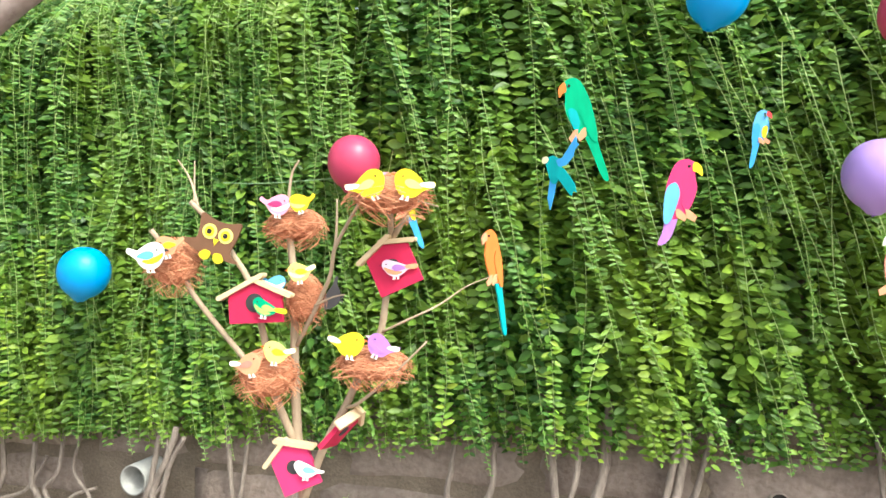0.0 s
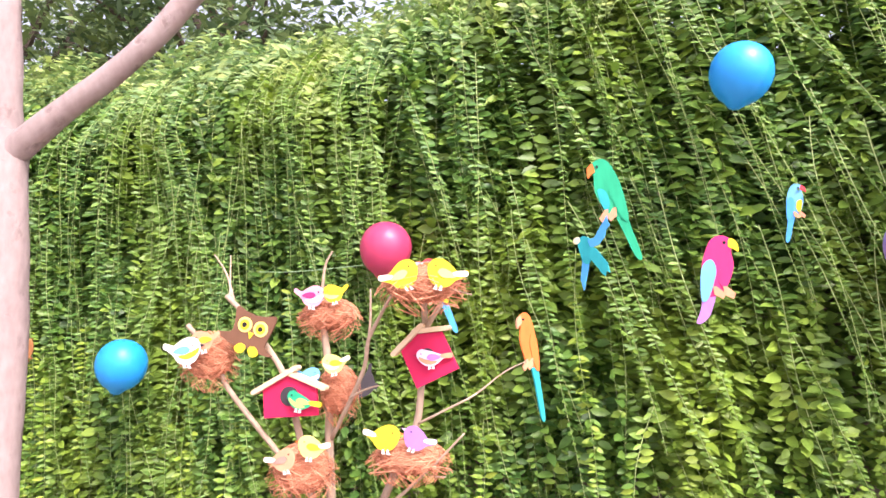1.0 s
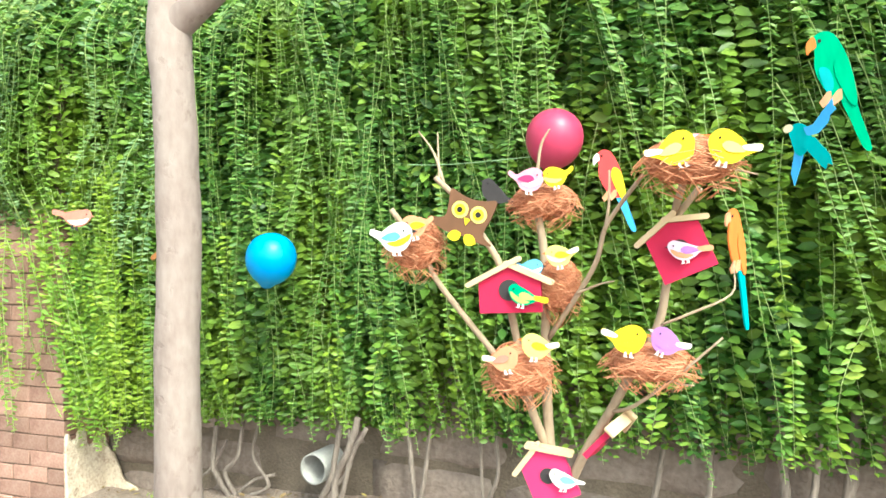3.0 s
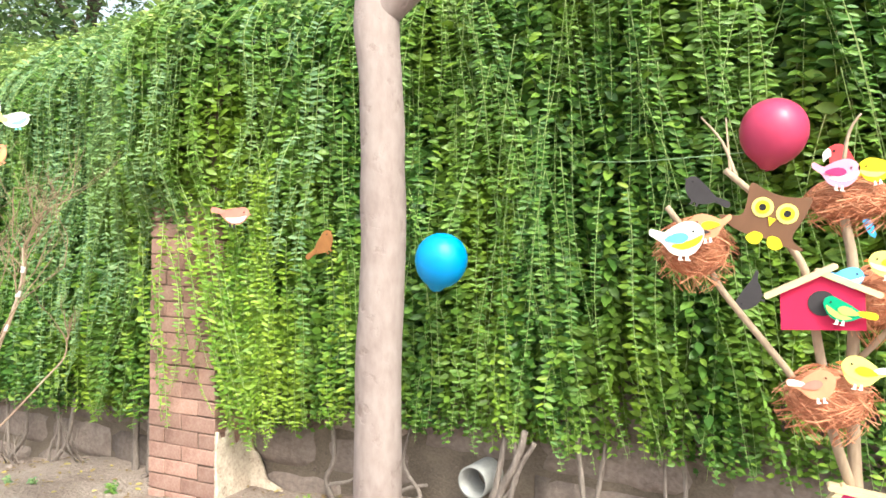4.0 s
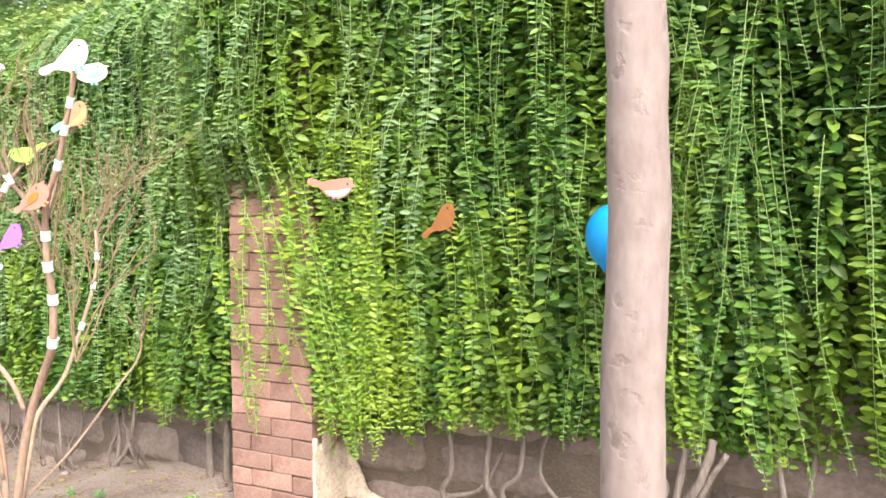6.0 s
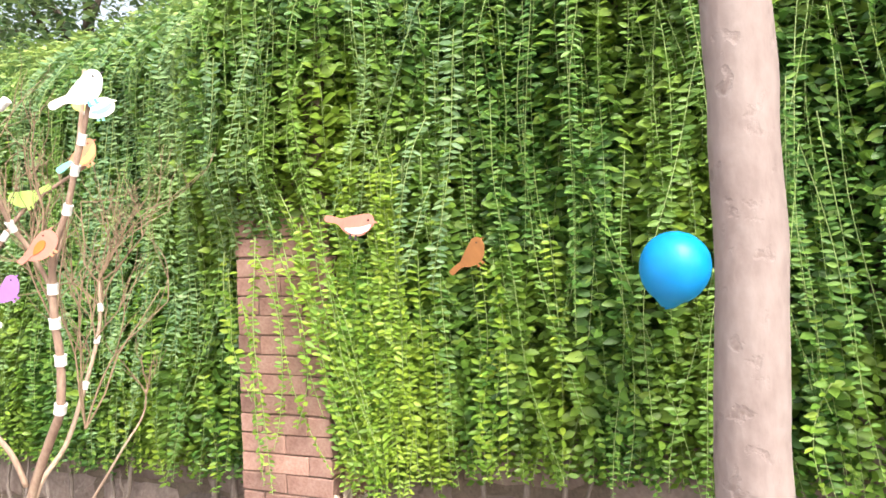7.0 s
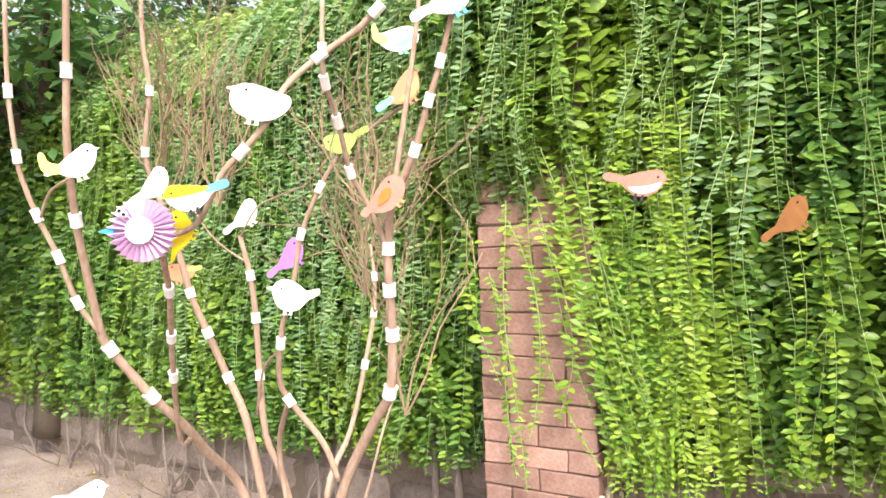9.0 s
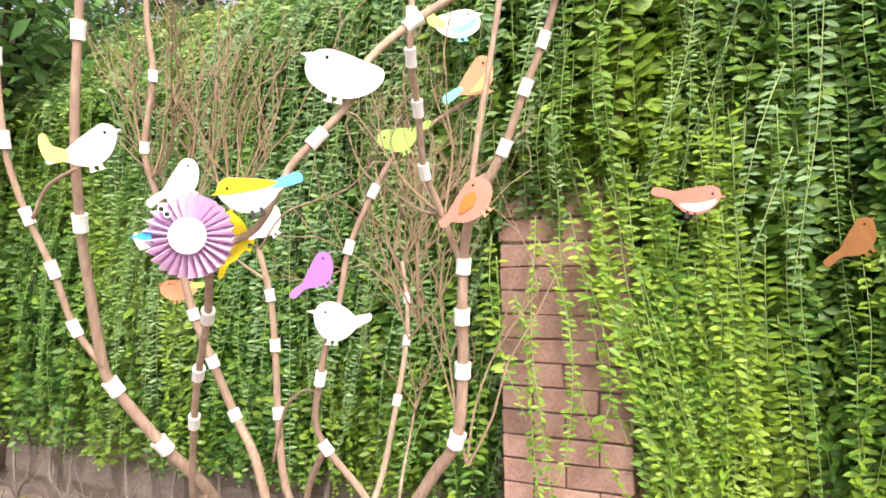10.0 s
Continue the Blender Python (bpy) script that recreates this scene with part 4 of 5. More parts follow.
def nest(x, y, z, w, h, seed, shape):
    """A shaggy cup of bark fibre."""
    rnd = random.Random(seed)
    w, h = w * 0.86, h * 0.92
    o = holder("bird_nest", pose(x, y, z), f"shaggy {shape} of reddish-brown coconut fibre on the branch", "nest", "nests on the branch tree")
    core = Buf()
    n, rings = 18, 9
    core.add([(w * 0.42 * math.sin(math.pi * i / rings) * math.cos(2 * math.pi * k / n) * (1 + 0.1 * noise.noise((k, i, seed))), w * 0.30 * math.sin(math.pi * i / rings) * math.sin(2 * math.pi * k / n), -h * 0.42 * math.cos(math.pi * i / rings)) for i in range(rings + 1) for k in range(n)],
             [(i * n + k, i * n + (k + 1) % n, (i + 1) * n + (k + 1) % n, (i + 1) * n + k) for i in range(rings) for k in range(n)])
    core.ob("core", STRAW, o, "", True)
    fib = Buf()
    for _ in range(950):
        a, u = rnd.uniform(0, 2 * math.pi), rnd.uniform(-0.95, 0.85)
        s = math.sqrt(1 - u * u)
        da, du = rnd.uniform(-0.9, 0.9), rnd.uniform(-0.6, 0.4)
        stray = rnd.random() < 0.24
        pts = []
        for k in range(4):
            aa, uu = a + da * k / 3, max(-1, min(1, u + du * k / 3))
            ss = math.sqrt(max(0.02, 1 - uu * uu))
            g = 1.0 + 0.08 * rnd.random() + (0.10 * k if stray else 0)
            pts.append(Vector((w * 0.45 * ss * math.cos(aa) * g, w * 0.34 * ss * math.sin(aa) * g, h * 0.45 * uu * g - (0.006 * k if stray else 0))))
        wd = rnd.uniform(0.0005, 0.0013)
        v, f = [], []
        for k, p in enumerate(pts):
            off = Vector((rnd.uniform(-0.3, 0.3), 0.2, 1)).normalized() * wd
            v += [p - off, p + off, p + Vector((0, -wd * 0.7, 0))]
        for k in range(3):
            c, d = 3 * k, 3 * k + 3
            f += [(c, d, d + 2, c + 2), (c + 2, d + 2, d + 1, c + 1), (c + 1, d + 1, d, c)]
        fib.add(v, f)
    tagged(fib.ob("fibres", STRAW, o), kind="stuff")


def stick(b, ax, az, bx, bz, y0, y1, w=0.011):
    """A craft stick, round at both ends."""
    d = Vector((bx - ax, bz - az))
    u = d.normalized()
    a0 = math.atan2(u.y, u.x)
    r = w / 2
    pts = [(bx + r * math.cos(a0 + t), bz + r * math.sin(a0 + t)) for t in np.linspace(-math.pi / 2, math.pi / 2, 7)]
    pts += [(ax + r * math.cos(a0 + t), az + r * math.sin(a0 + t)) for t in np.linspace(math.pi / 2, 3 * math.pi / 2, 7)]
    return b.slab(pts, y0, y1)


def birdhouse(x, y, z, w, h, tilt, yaw, label, colour="pink", flip=1, slope=35):
    """A small foam house front under a craft-stick roof."""
    o = holder("birdhouse", pose(x, y, z, 0, tilt, yaw), label, "birdhouse", "birdhouses on the branch tree")
    rise = math.tan(radians(slope))
    eave = h / 2 - rise * w / 2
    pent = [(-w / 2, -h / 2), (w / 2, -h / 2), (w / 2, eave), (0, h / 2), (-w / 2, eave)]
    front = Buf().slab(pent, -0.006, 0.006).ob("front_panel", INK[colour], o)
    Buf().slab(oval(0, 0.0, w * 0.17, w * 0.17, 0, 20), -0.0078, -0.0055).ob("entrance_hole", INK["grey"], front, "dark round entrance")
    for s in (-1, 1):
        over = w * 0.16 if s == flip else 0.004
        ax, bx = -s * over, s * w * 0.66
        stick(Buf(), ax, h / 2 + 0.007 + rise * over, bx, h / 2 + 0.007 - rise * w * 0.66, -0.014 - 0.002 * (s == flip), 0.010).ob("roof_stick", WOODSTICK, o, "pale wooden craft stick")
    return o


bird_tree()
nest(-0.560, 1.875, 1.294, 0.151, 0.131, 1, "round ball")
nest(-0.294, 1.985, 1.388, 0.168, 0.097, 2, "nest")
nest(0.003, 1.745, 1.442, 0.196, 0.097, 3, "wide nest")
nest(-0.256, 1.945, 1.205, 0.112, 0.137, 4, "tall nest")
nest(-0.332, 1.905, 1.026, 0.174, 0.131, 5, "round ball")
nest(-0.067, 1.885, 1.060, 0.196, 0.091, 6, "wide nest")
paper_bird(-0.582, 1.80, 1.302, 0.099, 1, 0, "white", "sky", "white", "yellow", "white chick cutout with a pale blue wing on a nest", "grey", CHICK)
paper_bird(-0.532, 1.805, 1.327, 0.075, -1, -12, "peach", "yellow", None, "peach", "peach and yellow chick cutout on a nest", "peach", CHICK)
paper_bird(-0.321, 1.925, 1.428, 0.082, 1, 8, "rose", "magenta", None, "white", "pink chick cutout on a nest", "rose", CHICK)
paper_bird(-0.257, 1.925, 1.434, 0.070, -1, -14, "yellow", "yellow", None, "lemon", "bright yellow chick cutout on a nest", "orange", CHICK)
paper_bird(-0.027, 1.685, 1.450, 0.088, 1, -18, "yellow", "lemon", "white", None, "bright yellow chick cutout with white tail on a nest", "rose", CHICK)
paper_bird(0.062, 1.685, 1.450, 0.088, -1, 14, "yellow", "lemon", "white", None, "bright yellow chick cutout with white tail on a nest", "orange", CHICK)
paper_bird(-0.308, 1.885, 1.239, 0.062, 1, 6, "sky", "sky", None, "white", "sky blue chick cutout on the stick roof", "grey", CHICK)
paper_bird(-0.243, 1.885, 1.266, 0.072, -1, -10, "lemon", "yellow", "white", "cream", "pale yellow chick cutout on a nest", "orange", CHICK)
paper_bird(-0.357, 1.845, 1.050, 0.080, 1, -10, "peach", "salmon", "white", None, "peach chick cutout lying on a nest", "peach", CHICK)
paper_bird(-0.284, 1.845, 1.080, 0.080, -1, 4, "lemon", "yellow", "white", "lemon", "pale yellow chick cutout on a nest", "orange", CHICK)
paper_bird(-0.111, 1.825, 1.106, 0.088, 1, 5, "yellow", "yellow", "white", "yellow", "bright yellow chick cutout with white tail on a nest", "orange", CHICK)
paper_bird(-0.034, 1.825, 1.103, 0.078, -1, 20, "violet", "violet", "white", "violet", "purple chick cutout on a nest", "lilac", CHICK)
owl(-0.428, 1.835, 1.350)
birdhouse(-0.347, 1.868, 1.196, 0.132, 0.095, -3, 0, "flat pink birdhouse under a low craft-stick roof", "pink", -1, 25)
paper_bird(-0.312, 1.85, 1.181, 0.078, -1, 8, "emerald", "leaf", "yellow", "leaf", "green and yellow bird cutout on a pink birdhouse", "grey")
birdhouse(-0.012, 1.852, 1.284, 0.105, 0.108, -24, -4, "hot pink birdhouse with a craft-stick roof", "pink", -1, 19)
paper_bird(0.002, 1.835, 1.278, 0.075, -1, -8, "lilac", "violet", "peach", "peach", "lilac and peach bird cutout on a pink birdhouse", "grey")
birdhouse(-0.276, 1.935, 0.792, 0.100, 0.118, -24, 0, "bright magenta birdhouse with white craft-stick roof", "magenta", 1, 30)
paper_bird(-0.236, 1.92, 0.786, 0.076, -1, 0, "white", "aqua", None, "white", "white and aqua bird cutout on a magenta birdhouse", "grey")
side_house = birdhouse(0, 0, 0, 0.085, 0.110, 0, 0, "small red birdhouse turned sideways on a branch", "pink")
side_house.matrix_world = pose(-0.150, 1.915, 0.893, 0, 42, 0) @ pose(0, 0, 0, 0, 0, 78)


# ---- the potted bird tree ----
def pot():
    x, y = -3.30, 2.08
    g = ground_z(x, y)
    o = holder("flower_pot", pose(x, y, g - 0.01), "white plastered flower pot with a wavy rim, holding a bare tree", "flower pot")
    prof = [(0.10, 0.0), (0.115, 0.10), (0.125, 0.24), (0.13, 0.30), (0.15, 0.345), (0.155, 0.38), (0.135, 0.385), (0.11, 0.36)]
    n = 40
    b = Buf()
    b.add([((r * (1 + (0.05 * math.sin(9 * a) if 3 < i < 7 else 0))) * math.cos(a), (r * (1 + (0.05 * math.sin(9 * a) if 3 < i < 7 else 0))) * math.sin(a), z + (0.012 * math.sin(7 * a) if 3 < i < 7 else 0)) for i, (r, z) in enumerate(prof) for a in (2 * math.pi * k / n for k in range(n))],
          [(i * n + k, i * n + (k + 1) % n, (i + 1) * n + (k + 1) % n, (i + 1) * n + k) for i in range(len(prof) - 1) for k in range(n)] + [tuple(range(n))[::-1]])
    b.ob("body", PLASTER, o, "white plaster with scalloped rim", True)
    s = Buf()
    s.add([(0, 0, 0.37)] + [(0.118 * math.cos(2 * math.pi * k / n), 0.118 * math.sin(2 * math.pi * k / n), 0.36) for k in range(n)], [(0, k + 1, (k + 1) % n + 1) for k in range(n)])
    s.ob("soil", SOIL, o)


def spray(b, rnd, start, way, length, r, depth):
    """Fine twigs forking from start."""
    pts = [Vector(start)]
    d = Vector(way).normalized()
    for _ in range(4):
        d = (d + Vector((rnd.gauss(0, 0.22), rnd.gauss(0, 0.22), rnd.gauss(0.16, 0.15)))).normalized()
        pts.append(pts[-1] + d * length / 4)
    b.tube(pts, (r, r * 0.5), 4, 2)
    if depth:
        for i in (1, 2, 3, 4):
            for _ in range(rnd.choice((0, 0, 1, 1, 2))):
                side = (d + Vector((rnd.gauss(0, 0.55), rnd.gauss(0, 0.5), rnd.gauss(0.25, 0.45)))).normalized()
                spray(b, rnd, pts[i], side, length * rnd.uniform(0.5, 0.8), r * 0.62, depth - 1)


def potted_tree():
    base = Vector((-3.30, 2.08, 0.33))
    o = holder("potted_tree", pose(*base), "bare reddish branching tree wrapped with white paper bands, in a pot", "tree")

    def limb(name, r, pts, bands=()):
        r = (r[0] * 0.76, r[1] * 0.84)
        wood = Buf().tube([Vector(p) - base for p in pts], r, 9, 4).ob(name, REDBARK, o, "", True)
        path, rad = glide(pts, r, 4)
        for k in bands:
            i = min(k * 4, len(path) - 1)
            a = path[max(i - 1, 0)]
            c = path[min(i + 1, len(path) - 1)]
            mid, d, rr = path[i], (c - a).normalized(), rad[i] + 0.0028
            Buf().tube([mid - d * 0.0135 - base, mid - base, mid + d * 0.0135 - base], [rr * 1.12, rr * 1.08, rr * 1.16], 10, 1).ob("paper_band", TAPE, wood, "white paper band")

    limb("stem", (0.016, 0.007), [(-3.33, 2.06, 0.32), (-3.42, 2.02, 0.60), (-3.449, 2.0, 0.684), (-3.43, 1.9, 0.784), (-3.412, 1.84, 0.85), (-3.417, 1.756, 0.941), (-3.452, 1.69, 1.049), (-3.452, 1.67, 1.092), (-3.429, 1.63, 1.22), (-3.405, 1.6, 1.311), (-3.373, 1.57, 1.44), (-3.349, 1.56, 1.577), (-3.323, 1.55, 1.713)], (5, 6, 9, 11))
    limb("branch", (0.0075, 0.005), [(-3.45, 1.67, 1.085), (-3.477, 1.64, 1.149), (-3.485, 1.61, 1.242), (-3.499, 1.58, 1.324), (-3.507, 1.56, 1.393), (-3.504, 1.55, 1.436), (-3.505, 1.54, 1.559), (-3.483, 1.53, 1.725)], (1, 2, 3, 5, 6))
    limb("twig", (0.004, 0.003), [(-3.485, 1.58, 1.32), (-3.435, 1.57, 1.364), (-3.357, 1.56, 1.383)])
    limb("branch", (0.008, 0.006), [(-3.412, 1.85, 0.83), (-3.438, 1.84, 0.822), (-3.338, 1.75, 0.99), (-3.275, 1.7, 1.08), (-3.173, 1.62, 1.177), (-3.107, 1.56, 1.245), (-3.098, 1.57, 1.303)], (2, 3, 4))
    limb("stem", (0.017, 0.007), [(-3.36, 2.10, 0.32), (-3.47, 2.13, 0.50), (-3.519, 2.15, 0.622), (-3.587, 2.17, 0.784), (-3.668, 2.19, 0.877), (-3.698, 2.15, 1.01), (-3.727, 2.12, 1.125), (-3.756, 2.1, 1.274), (-3.806, 2.08, 1.425), (-3.814, 2.06, 1.521), (-3.771, 2.05, 1.682), (-3.778, 2.04, 1.811), (-3.763, 2.03, 1.978)], (4, 5, 6, 9, 10))
    limb("stem", (0.014, 0.008), [(-3.32, 2.09, 0.32), (-3.35, 2.10, 0.52), (-3.385, 2.1, 0.66), (-3.459, 2.12, 0.755), (-3.493, 2.14, 0.907), (-3.499, 2.14, 1.059), (-3.503, 2.13, 1.172), (-3.526, 2.12, 1.281)], (4, 5, 6))
    limb("branch", (0.010, 0.005), [(-3.17, 2.055, 0.70), (-3.19, 2.03, 0.794), (-3.26, 2.0, 0.891), (-3.269, 1.98, 0.949), (-3.241, 1.96, 1.031), (-3.227, 1.96, 1.091), (-3.202, 1.97, 1.177), (-3.186, 1.98, 1.272), (-3.144, 2.0, 1.373), (-3.118, 2.05, 1.454), (-3.056, 2.1, 1.516), (-2.99, 2.12, 1.555)], (2, 4, 7, 8))
    limb("branch", (0.009, 0.008), [(-3.335, 2.09, 0.45), (-3.37, 2.08, 0.684), (-3.341, 2.05, 0.789), (-3.262, 2.0, 0.888)])
    limb("stem", (0.012, 0.006), [(-3.29, 2.11, 0.33), (-3.31, 2.16, 0.50), (-3.318, 2.2, 0.636), (-3.324, 2.3, 0.735), (-3.319, 2.37, 0.904), (-3.318, 2.42, 1.044), (-3.333, 2.45, 1.147), (-3.35, 2.46, 1.241)], (4, 5, 6))
    limb("stem", (0.018, 0.006), [(-3.27, 2.08, 0.32), (-3.21, 2.075, 0.56), (-3.155, 2.07, 0.705), (-3.059, 2.05, 0.846), (-2.998, 2.03, 0.926), (-2.979, 2.02, 1.052), (-2.969, 2.0, 1.148), (-2.96, 1.99, 1.235), (-2.943, 1.98, 1.314), (-2.893, 1.97, 1.394), (-2.874, 1.97, 1.427), (-2.832, 1.96, 1.518), (-2.8, 1.955, 1.587), (-2.763, 1.95, 1.69)], (4, 5, 6, 7, 10, 11, 12))
    limb("branch", (0.008, 0.006), [(-2.955, 1.99, 1.28), (-2.951, 2.03, 1.438), (-2.93, 2.05, 1.593), (-2.906, 2.05, 1.721), (-2.898, 2.05, 1.785)])
    limb("branch", (0.008, 0.005), [(-2.963, 1.99, 1.235), (-2.986, 1.95, 1.337), (-2.99, 1.91, 1.39), (-2.968, 1.85, 1.479), (-2.946, 1.79, 1.539), (-2.933, 1.77, 1.589), (-2.92, 1.76, 1.673)], (2, 3, 4, 5))
    limb("branch", (0.006, 0.007), [(-3.10, 1.57, 1.27), (-3.066, 1.6, 1.293), (-3.021, 1.61, 1.366), (-2.994, 1.63, 1.403), (-2.963, 1.66, 1.453), (-2.959, 1.7, 1.515), (-2.914, 1.74, 1.569), (-2.856, 1.77, 1.61), (-2.82, 1.78, 1.64)], (3, 6, 8))
    limb("twig", (0.003, 0.002), [(-3.526, 2.12, 1.27), (-3.441, 2.1, 1.346), (-3.345, 2.09, 1.373), (-3.255, 2.08, 1.392), (-3.191, 2.08, 1.443)])
    limb("twig", (0.004, 0.002), [(-3.50, 2.13, 1.20), (-3.574, 2.1, 1.255), (-3.619, 2.08, 1.313), (-3.66, 2.06, 1.40)])
    limb("twig", (0.005, 0.003), [(-3.50, 2.13, 0.80), (-3.442, 2.1, 0.925), (-3.36, 2.06, 0.981), (-3.25, 1.97, 1.0)])
    limb("branch", (0.007, 0.004), [(-3.26, 2.12, 0.40), (-3.34, 2.35, 0.48), (-3.47, 2.65, 0.62), (-3.52, 2.79, 0.70), (-3.50, 2.79, 0.80)])
    rnd = random.Random(3)
    for at, ways, ln in (((-3.35, 2.46, 1.23), ((0.3, 0.1, 1), (0.8, 0.1, 0.7), (-0.4, 0, 1), (0.1, 0.3, 1), (0.5, 0.2, 0.9)), 0.30), ((-3.80, 2.07, 1.45), ((-0.6, 0.1, 0.6), (0.8, 0.1, 0.6), (0.3, 0.2, 0.8), (-1, 0, 0.3), (0.9, 0, 0.2), (-0.3, 0.2, 1)), 0.30),
                         ((-3.50, 2.79, 0.78), ((0.1, 0, 1), (-0.5, 0, 0.7), (0.4, 0, 0.8)), 0.16), ((-2.98, 1.96, 1.32), ((-0.6, 0.3, 0.8), (-0.9, 0.3, 0.2), (-0.3, 0.5, 0.9), (-0.8, 0.4, 0.5)), 0.24), ((-3.33, 2.45, 1.15), ((-0.5, 0.2, 1), (-0.8, 0.1, 0.5), (0.2, 0.2, 1)), 0.30), ((-3.77, 2.1, 1.33), ((-0.8, 0.2, 0.7), (0.9, 0.2, 0.7), (0.5, 0.3, 1), (-0.4, 0.3, 1)), 0.34), ((-3.30, 2.40, 1.05), ((0.7, 0.2, 0.7), (-0.6, 0.2, 0.6)), 0.24),
                         ((-3.02, 2.12, 0.85), ((-0.1, 0.1, 1), (0.2, 0.1, 1), (-0.3, 0.1, 0.9), (0.05, 0.2, 1)), 0.42), ((-3.12, 2.12, 1.12), ((-0.3, 0.1, 1), (0.2, 0.1, 1), (-0.6, 0.1, 0.8), (0, 0.1, 1)), 0.32),
                         ((-3.60, 2.12, 1.36), ((0.2, 0.1, 1), (-0.4, 0.1, 0.9), (0.8, 0.1, 0.5), (0.5, 0.1, 0.8), (-0.8, 0.1, 0.5)), 0.34)):
        for w in ways:
            b = Buf()
            spray(b, rnd, Vector(at) - base, w, ln, 0.0032, 2)
            tagged(b.ob("twig_spray", DRYTWIG, o, "fine bare brown twigs"), kind="stuff")


pot()
potted_tree()
T2 = "card bird cutout perched on the banded tree"
G2 = "birds on the potted tree"
paper_bird(-2.958, 1.642, 1.478, 0.108, -1, 10, "white", "white", None, None, "big plump white " + T2, "white", PLUMP, 34, "white", group=G2)
paper_bird(-2.765, 1.930, 1.685, 0.125, 1, -28, "white", "white", "white", None, "white " + T2, "grey", SONG, 34, "sky", group=G2)
paper_bird(-3.082, 2.24, 1.742, 0.112, 1, -6, "white", "white", "lemon", "aqua", "white and cream " + T2, "white", PLUMP, 34, "aqua", group=G2, cock=True)
paper_bird(-2.985, 2.105, 1.575, 0.112, 1, -34, "peach", "peach", "aqua", "lemon", "salmon backed " + T2, "salmon", SONG, 34, "peach", group=G2)
paper_bird(-3.100, 2.04, 1.472, 0.098, -1, -28, "leaf", "leaf", "leaf", None, "light green " + T2, "leaf", SONG, 34, "leaf", group=G2)
paper_bird(-2.920, 1.935, 1.336, 0.098, 1, -46, "salmon", "orange", "salmon", None, "salmon orange-breasted " + T2, "salmon", PLUMP, 34, "peach", group=G2)
paper_bird(-3.418, 2.19, 1.210, 0.118, 1, -40, "violet", "violet", "violet", None, "purple " + T2, "violet", SONG, 34, "violet", group=G2)
paper_bird(-3.192, 1.952, 1.133, 0.108, -1, 6, "white", "white", "white", None, "plump white " + T2, "white", CHICK, 34, "white", group=G2)
paper_bird(-3.495, 2.11, 1.322, 0.105, 1, -38, "white", "white", "white", None, "small white " + T2, "grey", SONG, 34, "white", group=G2)
paper_bird(-3.040, 1.572, 1.330, 0.094, -1, -20, "white", "white", "sky", None, "white-bellied, yellow-backed, blue-tailed bird cutout on the banded tree", "yellow", SONG, 34, "grey", group=G2, back="yellow")
paper_bird(-3.315, 1.545, 1.400, 0.098, 1, -16, "white", "white", "lemon", None, "white bird cutout with pale yellow tail on the banded tree", "white", SONG, 34, "white", group=G2, cock=True)
paper_bird(-3.836, 2.18, 1.178, 0.100, -1, -2, "peach", "peach", "leaf", None, "peach bird cutout with green tail on the banded tree", "orange", PLUMP, 34, "peach", group=G2)
paper_bird(-3.310, 1.70, 1.368, 0.090, 1, -35, "white", "white", "white", None, "white " + T2, "grey", SONG, 34, "white", group=G2)
paper_bird(-3.098, 1.59, 1.270, 0.085, 1, -70, "yellow", "yellow", None, None, "bright yellow " + T2, "yellow", SONG, 34, "yellow", group=G2)
paper_bird(-3.81, 2.10, 1.299, 0.100, 1, -20, "white", "lilac", "white", None, "white and lilac " + T2, "grey", SONG, 34, "white", group=G2, cock=True)
paper_bird(-3.59, 1.70, 0.715, 0.11, 1, -4, "white", "white", "white", None, "white card bird cutout near the foot of the tree", "white", SONG, 34, "white", group=G2)


def rosette(x, y, z, r):
    """A pleated paper bird: a fan disc with a white centre, eyes and beak."""
    o = holder("paper_rosette", pose(x, y, z, 0, 0, 34), "pleated lilac paper rosette bird with a white centre", "paper rosette")
    b, n = Buf(), 26
    v = []
    for k in range(2 * n):
        a = math.pi * k / n
        y1 = -0.013 if k % 2 else 0.016
        v += [(r * 0.30 * math.cos(a), -0.004 + y1 * 0.3, r * 0.30 * math.sin(a)), (r * math.cos(a), y1, r * math.sin(a)), (r * math.cos(a), y1 + 0.0012, r * math.sin(a)), (r * 0.30 * math.cos(a), -0.0028 + y1 * 0.3, r * 0.30 * math.sin(a))]
    f = []
    for k in range(2 * n):
        c, d = 4 * k, 4 * ((k + 1) % (2 * n))
        f += [(c, c + 1, d + 1, d), (c + 3, d + 3, d + 2, c + 2), (c + 1, c + 2, d + 2, d + 1)]
    b.add(v, f).ob("pleats", INK["lilac"], o, "folded lilac paper")
    Buf().slab(oval(0, 0, r * 0.43, r * 0.43, 0, 24), -0.014, -0.010).ob("centre", INK["white"], o, "white paper disc")
    for ex, ez in ((-0.42, 0.50), (-0.55, 0.62)):
        eye = Buf().slab(oval(ex * r, ez * r, r * 0.09, r * 0.09), -0.016, -0.011).ob("eye", INK["white"], o)
        Buf().slab(oval(ex * r, ez * r, r * 0.05, r * 0.05), -0.018, -0.016).ob("pupil", INK["black"], eye)
    Buf().slab([(-r * 1.3, 0.0), (-r * 0.85, r * 0.14), (-r * 0.8, -r * 0.16)], -0.008, -0.005).ob("beak", INK["blue"], o)


rosette(-3.085, 1.508, 1.280, 0.049)


